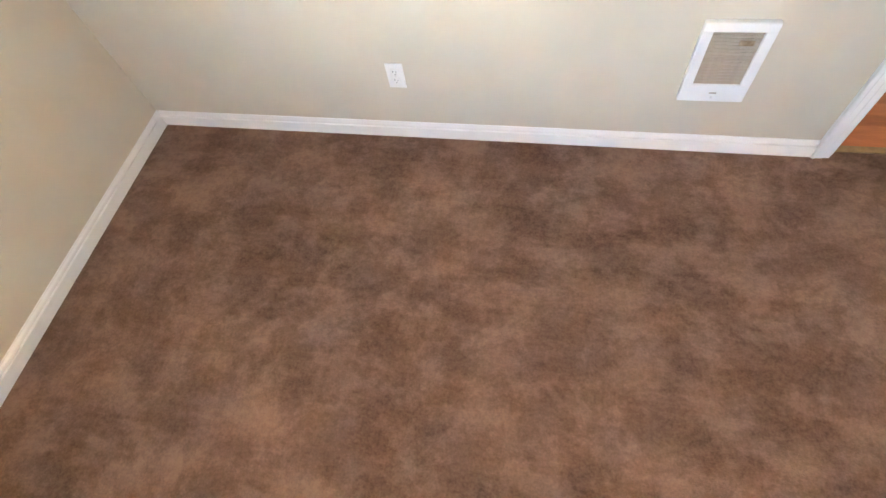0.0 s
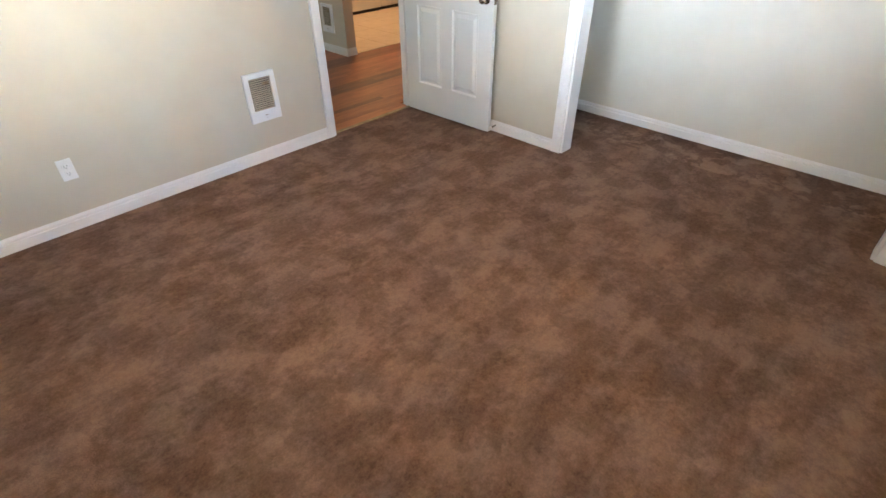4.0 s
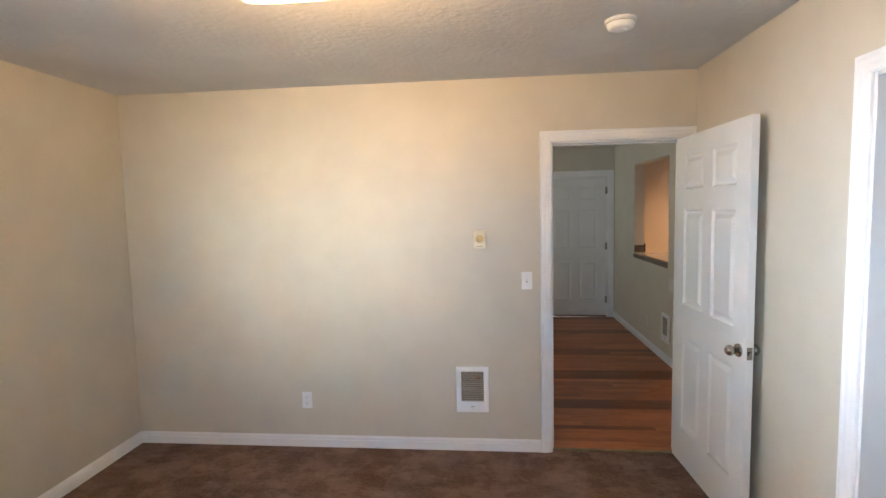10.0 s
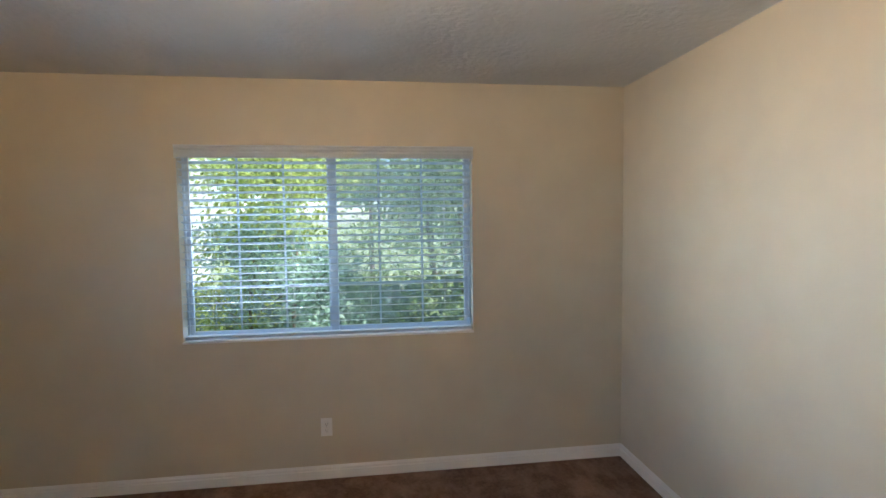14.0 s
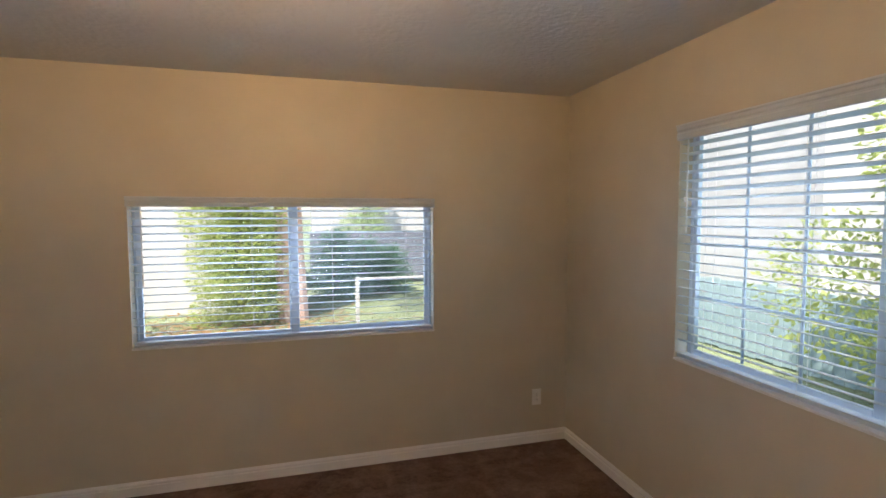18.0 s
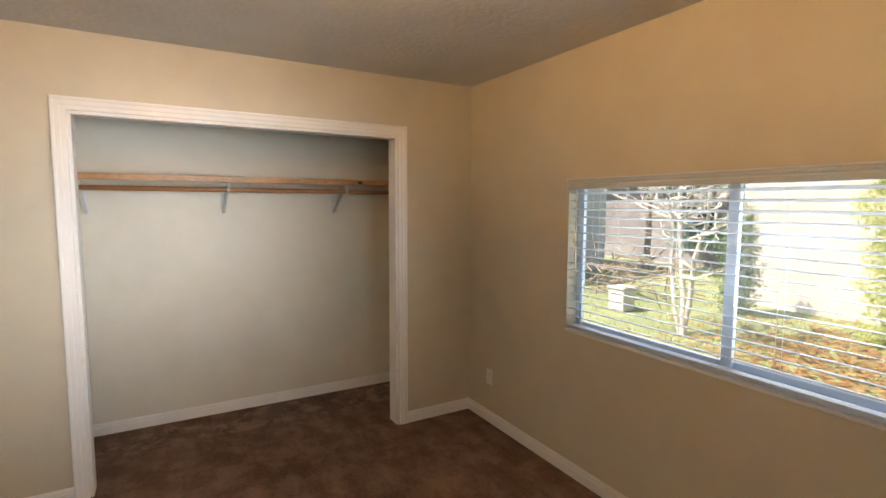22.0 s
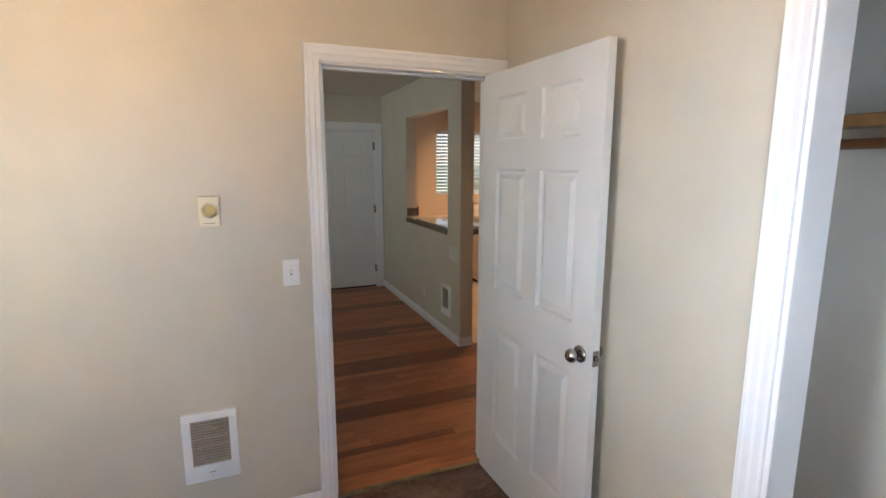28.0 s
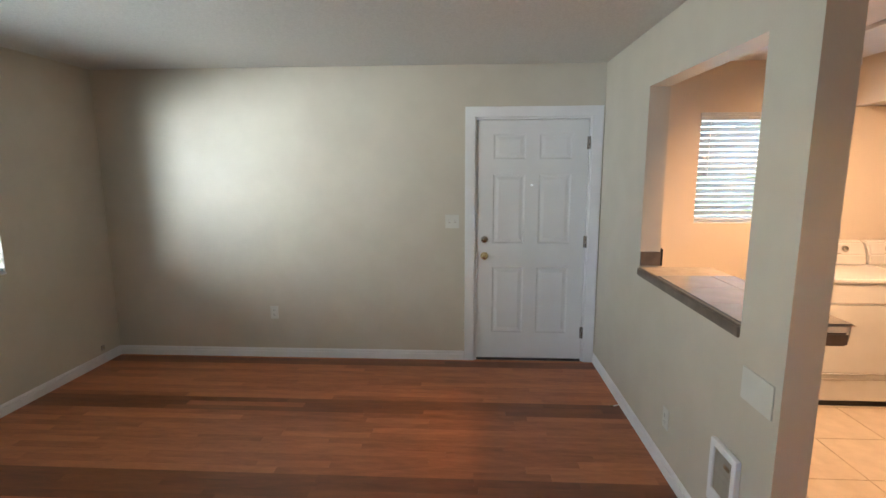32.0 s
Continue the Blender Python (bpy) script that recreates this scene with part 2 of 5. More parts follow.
def carpet_material():
    m = material("carpet", (0.1, 0.06, 0.05), 1.0, 0.0, 0.05)
    b = m.node_tree.nodes["Principled BSDF"]
    b.inputs["Sheen Weight"].default_value = 0.06
    b.inputs["Sheen Roughness"].default_value = 0.6
    b.inputs["Sheen Tint"].default_value = (0.75, 0.6, 0.52, 1)
    v = coords(m)
    warp = node(m, "ShaderNodeTexNoise", Scale=1.7, Detail=2.0)
    wire(m, v, warp.inputs["Vector"])
    shift = m.node_tree.nodes.new("ShaderNodeVectorMath")
    shift.operation = "MULTIPLY_ADD"
    shift.inputs[1].default_value = (0.16, 0.16, 0.0)
    wire(m, warp.outputs["Color"], shift.inputs[0])
    wire(m, v, shift.inputs[2])
    sv = shift.outputs[0]
    lean = m.node_tree.nodes.new("ShaderNodeMapping")
    lean.inputs["Scale"].default_value = (2.6, 8.5, 1.0)
    lean.inputs["Rotation"].default_value = (0, 0, radians(38))
    wire(m, sv, lean.inputs["Vector"])
    broad = noise_fac(m, sv, 1.5, 3, 0.6, 0.36, 0.64)
    lay = noise_fac(m, sv, 5.0, 8, 0.68, 0.45, 0.57)
    stroke = noise_fac(m, lean.outputs[0], 1.0, 5, 0.62, 0.45, 0.57)
    fibre = noise_fac(m, v, 120.0, 2, 0.6, 0.34, 0.66)
    tuft = noise_fac(m, v, 42.0, 4, 0.65, 0.38, 0.62)
    blend = math_node(m, "ADD", math_node(m, "MULTIPLY", broad, 0.30), math_node(m, "MULTIPLY", lay, 0.46))
    blend = math_node(m, "ADD", blend, math_node(m, "MULTIPLY", stroke, 0.24))
    c = mix(m, blend, (0.078, 0.045, 0.033), (0.238, 0.157, 0.121))
    # lighter wedges left by the vacuum cleaner in the closet
    sep = m.node_tree.nodes.new("ShaderNodeSeparateXYZ")
    wire(m, sv, sep.inputs[0])
    tri = math_node(m, "PINGPONG", math_node(m, "ADD", sep.outputs["Y"], math_node(m, "MULTIPLY", broad, 0.5)), 0.17)
    run = math_node(m, "MULTIPLY", math_node(m, "SUBTRACT", sep.outputs["X"], 2.78), 0.36)
    over = math_node(m, "GREATER_THAN", math_node(m, "SUBTRACT", tri, run), 0.0)
    inside = math_node(m, "MULTIPLY", math_node(m, "GREATER_THAN", sep.outputs["X"], 2.78), math_node(m, "LESS_THAN", sep.outputs["X"], 3.13))
    wedge = math_node(m, "MULTIPLY", math_node(m, "MULTIPLY", over, math_node(m, "MULTIPLY", inside, lay)), 0.9)
    c = mix(m, wedge, c, (0.270, 0.185, 0.150))
    c = mix(m, 0.09, c, mix(m, fibre, (0.020, 0.011, 0.008), (0.36, 0.24, 0.19)))
    c = mix(m, 0.14, c, mix(m, tuft, (0.035, 0.020, 0.014), (0.27, 0.18, 0.14)))
    wire(m, c, b.inputs["Base Color"])
    n = node(m, "ShaderNodeTexNoise", Scale=210.0, Detail=2.0)
    wire(m, v, n.inputs["Vector"])
    n2 = node(m, "ShaderNodeTexNoise", Scale=48.0, Detail=2.0)
    wire(m, v, n2.inputs["Vector"])
    add = m.node_tree.nodes.new("ShaderNodeMath")
    wire(m, n.outputs["Fac"], add.inputs[0])
    wire(m, n2.outputs["Fac"], add.inputs[1])
    bp = node(m, "ShaderNodeBump", Strength=0.45, Distance=0.004)
    wire(m, add.outputs[0], bp.inputs["Height"])
    wire(m, bp.outputs["Normal"], b.inputs["Normal"])
    return m


def plank_material(name, dark, light):
    """Laminate staves: each one takes its own tone, with grain along x."""
    m = material(name, light, 0.37, 0.0, 0.5)
    b = m.node_tree.nodes["Principled BSDF"]
    rand = m.node_tree.nodes.new("ShaderNodeObjectInfo").outputs["Random"]
    v = coords(m, (2.2, 11, 11))
    tc = m.node_tree.nodes.new("ShaderNodeVectorMath")
    wire(m, v, tc.inputs[0])
    mul = m.node_tree.nodes.new("ShaderNodeMath")
    mul.operation = "MULTIPLY"
    mul.inputs[1].default_value = 37.0
    wire(m, rand, mul.inputs[0])
    wire(m, mul.outputs[0], tc.inputs[1])
    grain = noise_fac(m, tc.outputs[0], 1.8, 5, 0.65, 0.3, 0.7)
    fine = noise_fac(m, tc.outputs[0], 9.0, 3, 0.6, 0.3, 0.7)
    tone = mix(m, rand, dark, light)
    c = mix(m, 0.36, tone, mix(m, grain, tuple(x * 0.55 for x in dark), tuple(x * 1.25 for x in light)))
    c = mix(m, 0.10, c, mix(m, fine, tuple(x * 0.5 for x in dark), tuple(x * 1.2 for x in light)))
    wire(m, c, b.inputs["Base Color"])
    bp = node(m, "ShaderNodeBump", Strength=0.08, Distance=0.001)
    wire(m, fine, bp.inputs["Height"])
    wire(m, bp.outputs["Normal"], b.inputs["Normal"])
    return m


def tile_material(name, a, b_, rough):
    m = material(name, a, rough)
    b = m.node_tree.nodes["Principled BSDF"]
    info = m.node_tree.nodes.new("ShaderNodeObjectInfo")
    v = coords(m)
    c = mix(m, noise_fac(m, v, 9, 4), a, b_)
    c = mix(m, 0.25, c, mix(m, info.outputs["Random"], tuple(x * 0.85 for x in a), tuple(min(1, x * 1.1) for x in b_)))
    wire(m, c, b.inputs["Base Color"])
    return m


def glow(name, color, strength):
    m = material(name, (0.8, 0.75, 0.65), 0.4)
    b = m.node_tree.nodes["Principled BSDF"]
    b.inputs["Emission Color"].default_value = (*color, 1)
    b.inputs["Emission Strength"].default_value = strength
    return m


def glass_material():
    m = material("pane_glass", (1, 1, 1), 0.0)
    nt = m.node_tree
    out = nt.nodes["Material Output"]
    tr = nt.nodes.new("ShaderNodeBsdfTransparent")
    tr.inputs[0].default_value = (0.93, 0.96, 0.97, 1)
    gl = nt.nodes.new("ShaderNodeBsdfGlossy")
    gl.inputs["Roughness"].default_value = 0.02
    lw = nt.nodes.new("ShaderNodeLayerWeight")
    lw.inputs["Blend"].default_value = 0.25
    pw = nt.nodes.new("ShaderNodeMath")
    pw.operation = "POWER"
    pw.inputs[1].default_value = 3.0
    wire(m, lw.outputs["Facing"], pw.inputs[0])
    fr = nt.nodes.new("ShaderNodeMath")
    fr.operation = "MULTIPLY_ADD"
    fr.inputs[1].default_value, fr.inputs[2].default_value = 0.35, 0.03
    wire(m, pw.outputs[0], fr.inputs[0])
    sh = nt.nodes.new("ShaderNodeMixShader")
    wire(m, fr.outputs[0], sh.inputs[0])
    wire(m, tr.outputs[0], sh.inputs[1])
    wire(m, gl.outputs[0], sh.inputs[2])
    wire(m, sh.outputs[0], out.inputs["Surface"])
    return m


def screen_material(clear, scattered):
    """Fine grey insect mesh, mostly see-through; translucency adds a pale veil of daylight."""
    m = mottled("insect_mesh", (0.30, 0.31, 0.32), (0.40, 0.41, 0.42), 6, 0.7)
    nt = m.node_tree
    scatter = nt.nodes.new("ShaderNodeBsdfTranslucent")
    scatter.inputs["Color"].default_value = (0.62, 0.64, 0.64, 1)
    threads = nt.nodes.new("ShaderNodeMixShader")
    threads.inputs[0].default_value = scattered
    wire(m, nt.nodes["Principled BSDF"].outputs[0], threads.inputs[1])
    wire(m, scatter.outputs[0], threads.inputs[2])
    sh = nt.nodes.new("ShaderNodeMixShader")
    sh.inputs[0].default_value = clear
    wire(m, threads.outputs[0], sh.inputs[1])
    wire(m, nt.nodes.new("ShaderNodeBsdfTransparent").outputs[0], sh.inputs[2])
    wire(m, sh.outputs[0], nt.nodes["Material Output"].inputs["Surface"])
    return m


CARPET, GLASS = carpet_material(), glass_material()
SCREEN, SHEER_SCREEN = screen_material(0.82, 0.35), screen_material(0.94, 0.05)
OAK_DARK, OAK_LIGHT = ((0.150, 0.043, 0.014), (0.290, 0.092, 0.032)), ((0.270, 0.077, 0.024), (0.570, 0.202, 0.078))
PLANKS = {d: plank_material("laminate", *(OAK_DARK if d else OAK_LIGHT)) for d in (True, False)}
TILE = tile_material("floor_tile", (0.52, 0.42, 0.30), (0.62, 0.51, 0.38), 0.3)
CTILE = tile_material("counter_tile", (0.29, 0.265, 0.24), (0.37, 0.345, 0.315), 0.11)
LAMP_GLASS = glow("lit_lamp_glass", (1.0, 0.62, 0.30), 4.0)
# lens made to glow in place of daylight coming through the peephole
PEEP = glow("daylight_lens", (0.85, 0.95, 1.0), 0.9)
BULB = glow("lit_bulb", (1.0, 0.72, 0.38), 10.0)


# ---- mesh helpers ----
def mesh_of(name, bm, mat, smooth=False):
    me = bpy.data.meshes.new(name)
    bm.to_mesh(me)
    bm.free()
    me.materials.append(mat)
    if smooth:
        for p in me.polygons:
            p.use_smooth = True
    return me


def part(name, bm, mat, parent=None, label="", smooth=False, at=None):
    ob = new(name, mesh_of(name, bm, mat, smooth))
    if at is not None:
        ob.matrix_basis = at
    if parent:
        ob.parent = parent
    if label:
        ob["label"] = label
    return ob


def shared(name, me, parent, at):
    ob = new(name, me)
    ob.matrix_basis = at
    ob.parent = parent
    return ob


def thing(name, at, label, category, group="", kind=""):
    ob = new(name)
    ob.empty_display_size = 0.1
    ob.matrix_basis = at
    return tagged(ob, label, category, group, kind)


def box(bm, x0, x1, y0, y1, z0, z1, bev=0.0, seg=2):
    r = bmesh.ops.create_cube(bm, size=1)
    vs = r["verts"]
    bmesh.ops.scale(bm, vec=(x1 - x0, y1 - y0, z1 - z0), verts=vs)
    bmesh.ops.translate(bm, vec=((x0 + x1) / 2, (y0 + y1) / 2, (z0 + z1) / 2), verts=vs)
    if bev:
        es = list({e for v in vs for e in v.link_edges})
        bmesh.ops.bevel(bm, geom=es, offset=bev, segments=seg, affect="EDGES", profile=0.6)
    return bm


def boxed(*a, **k):
    return box(bmesh.new(), *a, **k)


def cyl(bm, p, q, r, seg=16, r2=None):
    p, q = Vector(p), Vector(q)
    d = q - p
    m = Matrix.Translation((p + q) / 2) @ d.to_track_quat("Z", "Y").to_matrix().to_4x4()
    bmesh.ops.create_cone(bm, cap_ends=True, segments=seg, radius1=r, radius2=r if r2 is None else r2, depth=d.length, matrix=m)
    return bm


def lathe(profile, seg=24):
    """A solid of turning about z from (radius, height) pairs."""
    bm = bmesh.new()
    rings = []
    for r, z in profile:
        if r < 1e-6:
            rings.append([bm.verts.new((0, 0, z))])
        else:
            rings.append([bm.verts.new((r * math.cos(2 * math.pi * i / seg), r * math.sin(2 * math.pi * i / seg), z)) for i in range(seg)])
    for a, b in zip(rings, rings[1:]):
        for i in range(seg):
            j = (i + 1) % seg
            f = [a[i % len(a)], a[j % len(a)], b[j % len(b)], b[i % len(b)]]
            f = list(dict.fromkeys(f))
            if len(f) > 2:
                bm.faces.new(f)
    bmesh.ops.recalc_face_normals(bm, faces=bm.faces)
    return bm


def extrude_profile(profile, length):
    """A moulding: (out, up) profile pairs, run along +x from 0 to length; out is -y."""
    bm = bmesh.new()
    a = [bm.verts.new((0, -o, u)) for o, u in profile]
    b = [bm.verts.new((length, -o, u)) for o, u in profile]
    n = len(profile)
    for i in range(n):
        j = (i + 1) % n
        bm.faces.new((a[i], b[i], b[j], a[j]))
    bm.faces.new(a)
    bm.faces.new(b[::-1])
    bmesh.ops.recalc_face_normals(bm, faces=bm.faces)
    return bm


def wall(name, axis, at0, at1, u0, u1, z0, z1, mat, holes=()):
    """A wall with holes. axis 'x': it runs along x, from at0 to at1 in y."""
    us = sorted({u0, u1, *[h[0] for h in holes], *[h[1] for h in holes]})
    zs = sorted({z0, z1, *[h[2] for h in holes], *[h[3] for h in holes]})
    nu, nz = len(us) - 1, len(zs) - 1

    def solid(i, k):
        if not (0 <= i < nu and 0 <= k < nz):
            return False
        c, d = (us[i] + us[i + 1]) / 2, (zs[k] + zs[k + 1]) / 2
        return not any(h[0] < c < h[1] and h[2] < d < h[3] for h in holes)

    bm = bmesh.new()
    cache = {}

    def v(u, w, z):
        key = (round(u, 5), round(w, 5), round(z, 5))
        if key not in cache:
            cache[key] = bm.verts.new((u, w, z) if axis == "x" else (w, u, z))
        return cache[key]

    for i in range(nu):
        for k in range(nz):
            if not solid(i, k):
                continue
            a, b, c, d = us[i], us[i + 1], zs[k], zs[k + 1]
            bm.faces.new((v(a, at0, c), v(b, at0, c), v(b, at0, d), v(a, at0, d)))
            bm.faces.new((v(a, at1, c), v(b, at1, c), v(b, at1, d), v(a, at1, d)))
            if not solid(i - 1, k):
                bm.faces.new((v(a, at0, c), v(a, at0, d), v(a, at1, d), v(a, at1, c)))
            if not solid(i + 1, k):
                bm.faces.new((v(b, at0, c), v(b, at0, d), v(b, at1, d), v(b, at1, c)))
            if not solid(i, k - 1):
                bm.faces.new((v(a, at0, c), v(b, at0, c), v(b, at1, c), v(a, at1, c)))
            if not solid(i, k + 1):
                bm.faces.new((v(a, at0, d), v(b, at0, d), v(b, at1, d), v(a, at1, d)))
    bmesh.ops.recalc_face_normals(bm, faces=bm.faces)
    return tagged(part(name, bm, mat), kind="structure")


def slab(name, x0, x1, y0, y1, z0, z1, mat):
    return tagged(part(name, boxed(x0, x1, y0, y1, z0, z1), mat), kind="structure")


# ---- walls, floors, ceilings ----
ZF, ZT = -0.12, 2.62
wall("wall_north", "x", YN, LS, XW - XT, PX + PT, ZF, ZT, PAINT, [(DOOR0, DOOR1, ZF, DOORH)])
wall("wall_west", "y", XW - XT, XW, YS, YN, ZF, ZT, PAINT, [(W1S, W1N, W1B, W1T)])
wall("wall_south", "x", YS - XT, YS, XW - XT, XCB + WT, ZF, ZT, PAINT, [(W2W, W2E, W2B, W2T)])
wall("wall_east", "y", XE, XE + WT, YS, YN, ZF, ZT, PAINT, [(CLO0, CLO1, ZF, CLOH)])
wall("wall_closet_back", "y", XCB, XCB + WT, YS, YN, ZF, ZT, PAINT_DAYLIT)
wall("wall_closet_north", "x", CN, CN + WT, XE + WT, XCB, ZF, ZT, PAINT_DAYLIT)
wall("wall_closet_south", "x", CS - WT, CS, XE + WT, XCB, ZF, ZT, PAINT_DAYLIT)
wall("wall_living_west", "y", LW - XT - 0.1, LW, LS, LN, ZF, ZT, PAINT, [(2.87, 4.69, 0.96, 2.12)])
wall("wall_living_north", "x", LN, LN + XT, LW - XT, PX + PT / 2, ZF, ZT, PAINT, [(FD0, FD1, ZF, FDH)])
wall("wall_partition", "y", PX, PX + PT, PE, LN, ZF, ZT, PAINT, [(PS, PN, PB, PTOP)])
wall("wall_kitchen_north", "x", LN, LN + XT, PX + PT / 2, KE + XT, ZF, ZT, PAINT_LAMPLIT, [(3.545, 4.680, 1.215, 2.080), (5.46, 6.30, 1.215, 2.080)])
wall("wall_kitchen_east", "y", KE, KE + XT, LS, LN, ZF, ZT, PAINT_LAMPLIT)
wall("wall_hall_south", "x", YN, LS, PX + PT, KE + XT, ZF, ZT, PAINT_LAMPLIT)
slab("ceiling", XW, XCB, YS, YN, H, H + 0.06, CEIL)
slab("ceiling_living", LW, PX + PT, LS, LN, HL, HL + 0.06, CEIL_POP)
slab("ceiling_kitchen", PX + PT, KE, LS, LN, HL, HL + 0.06, CEIL)
# unseen slab; its north eave is deepened to keep sun off the kitchen windows
slab("roof", XW - 0.6, KE + 0.6, YS - 0.5, LN + 0.95, ZT, ZT + 0.12, TRIM)
slab("floor", XW, XCB, YS, YN + 0.035, -0.10, 0.0, CARPET)
slab("floor_living", LW, KE, YN + 0.036, LN + XT, -0.10, -0.012, GROUT)


# ---- baseboards and casings ----
BASE = [(0, 0), (0.014, 0), (0.014, 0.050), (0.0125, 0.053), (0.0065, 0.054), (0.0065, 0.060), (0.0115, 0.063), (0.0105, 0.070), (0.005, 0.077), (0.004, 0.082), (0, 0.082)]


def baseboard(p, q):
    """Along p to q, the room lying to the left of the way."""
    d = Vector((q[0] - p[0], q[1] - p[1], 0))
    bm = extrude_profile([(-o, u) for o, u in BASE], d.length)
    ang = math.degrees(math.atan2(d.y, d.x))
    return tagged(part("baseboard", bm, TRIM, at=pose(p[0], p[1], 0.0, 0, 0, ang)), "white painted wooden baseboard along the wall", "baseboard", kind="structure")


CW = 0.068
baseboard((DOOR0 - CW, YN), (XW + 0.013, YN))
baseboard((XW, YN), (XW, YS + 0.013))
baseboard((XW, YS), (XE - 0.013, YS))
baseboard((XE, YS), (XE, CLO0 - CW))
baseboard((XE, CLO1 + CW), (XE, YN - 0.013))
baseboard((XCB, CS), (XCB, CN))
baseboard((XE + WT, CS), (XCB - 0.013, CS))
baseboard((XCB - 0.013, CN), (XE + WT, CN))
baseboard((LW + 0.013, LS), (DOOR0 - CW, LS))
baseboard((LW, LN), (LW, LS))
baseboard((FD0 - 0.085, LN), (LW + 0.013, LN))
baseboard((PX, PE), (PX, LN))
baseboard((PX + PT, PE), (PX - 0.013, PE))
baseboard((DOOR1 + CW, LS), (KE, LS))


def casing_profile(w):
    return [(0, 0), (0.010, 0), (0.014, 0.006), (0.014, w * 0.35), (0.017, w * 0.45), (0.017, w * 0.72), (0.020, w * 0.80), (0.020, w - 0.004), (0.016, w), (0, w)]


def casing(name, axis, face, out, u0, u1, top, w, label, flat=False):
    """Door casing: two uprights and a head, mitred. out is +1 or -1 along the wall's normal."""
    root = thing(name, pose(0, 0, 0), label, "door casing", kind="structure")
    prof = [(0, 0), (0.014, 0), (0.016, 0.002), (0.016, w - 0.002), (0.014, w), (0, w)] if flat else casing_profile(w)

    def strip(nm, a, b, side):
        # the profile runs from the opening outward; a, b: inner ends (u, z); mitre by w at flagged ends
        bm = bmesh.new()
        rows = []
        for e, (u, z, mu, mz) in enumerate((a, b)):
            row = []
            for o, s in prof:
                uu, zz = u + mu * s, z + mz * s
                p = (uu, face + out * o, zz) if axis == "x" else (face + out * o, uu, zz)
                row.append(bm.verts.new(p))
            rows.append(row)
        n = len(prof)
        for i in range(n):
            j = (i + 1) % n
            bm.faces.new((rows[0][i], rows[1][i], rows[1][j], rows[0][j]))
        bm.faces.new(rows[0])
        bm.faces.new(rows[1][::-1])
        bmesh.ops.recalc_face_normals(bm, faces=bm.faces)
        part(nm, bm, TRIM, root)

    strip("side_casing", (u0, 0.0, -1, 0), (u0, top, -1, 1), 0)
    strip("side_casing", (u1, 0.0, 1, 0), (u1, top, 1, 1), 0)
    strip("head_casing", (u0, top, -1, 1), (u1, top, 1, 1), 0)
    return root


def lining(name, axis, d0, d1, u0, u1, top, t=0.018, stop=None):
    """The jamb boards inside an opening from d0 to d1 through the wall."""
    root = thing(name, pose(0, 0, 0), "white painted wooden door jamb lining", "door jamb", kind="structure")

    def bx(nm, a0, a1, c0, c1, z0, z1):
        bm = boxed(a0, a1, c0, c1, z0, z1, bev=0.002, seg=1) if axis == "x" else boxed(c0, c1, a0, a1, z0, z1, bev=0.002, seg=1)
        part(nm, bm, TRIM, root)

    bx("side_jamb", u0, u0 + t, d0, d1, 0, top)
    bx("side_jamb", u1 - t, u1, d0, d1, 0, top)
    bx("head_jamb", u0 + t, u1 - t, d0, d1, top - t, top)
    if stop:
        s0, s1 = stop
        bx("door_stop", u0 + t, u0 + t + 0.011, s0, s1, 0, top - t)
        bx("door_stop", u1 - t - 0.011, u1 - t, s0, s1, 0, top - t)
        bx("door_stop", u0 + t + 0.011, u1 - t - 0.011, s0, s1, top - t - 0.011, top - t)
    return root


casing("door_casing", "x", YN, -1, DOOR0, DOOR1, DOORH, CW, "white painted moulded casing round the bedroom door")
casing("door_casing", "x", LS, 1, DOOR0, DOOR1, DOORH, CW, "white painted moulded casing on the living room side")
lining("door_jamb", "x", YN - 0.001, LS + 0.001, DOOR0, DOOR1, DOORH, 0.010, (YN + 0.045, YN + 0.08))
casing("closet_casing", "y", XE, -1, CLO0, CLO1, CLOH, CW, "white painted moulded casing round the open closet")
lining("closet_jamb", "y", XE - 0.001, XE + WT + 0.001, CLO0, CLO1, CLOH, 0.016)
casing("front_door_casing", "x", LN, -1, FD0, FD1, FDH, 0.082, "flat white painted casing round the front door", True)
lining("front_door_jamb", "x", LN - 0.001, LN + XT, FD0, FD1, FDH, 0.018, (LN + 0.056, LN + 0.092))


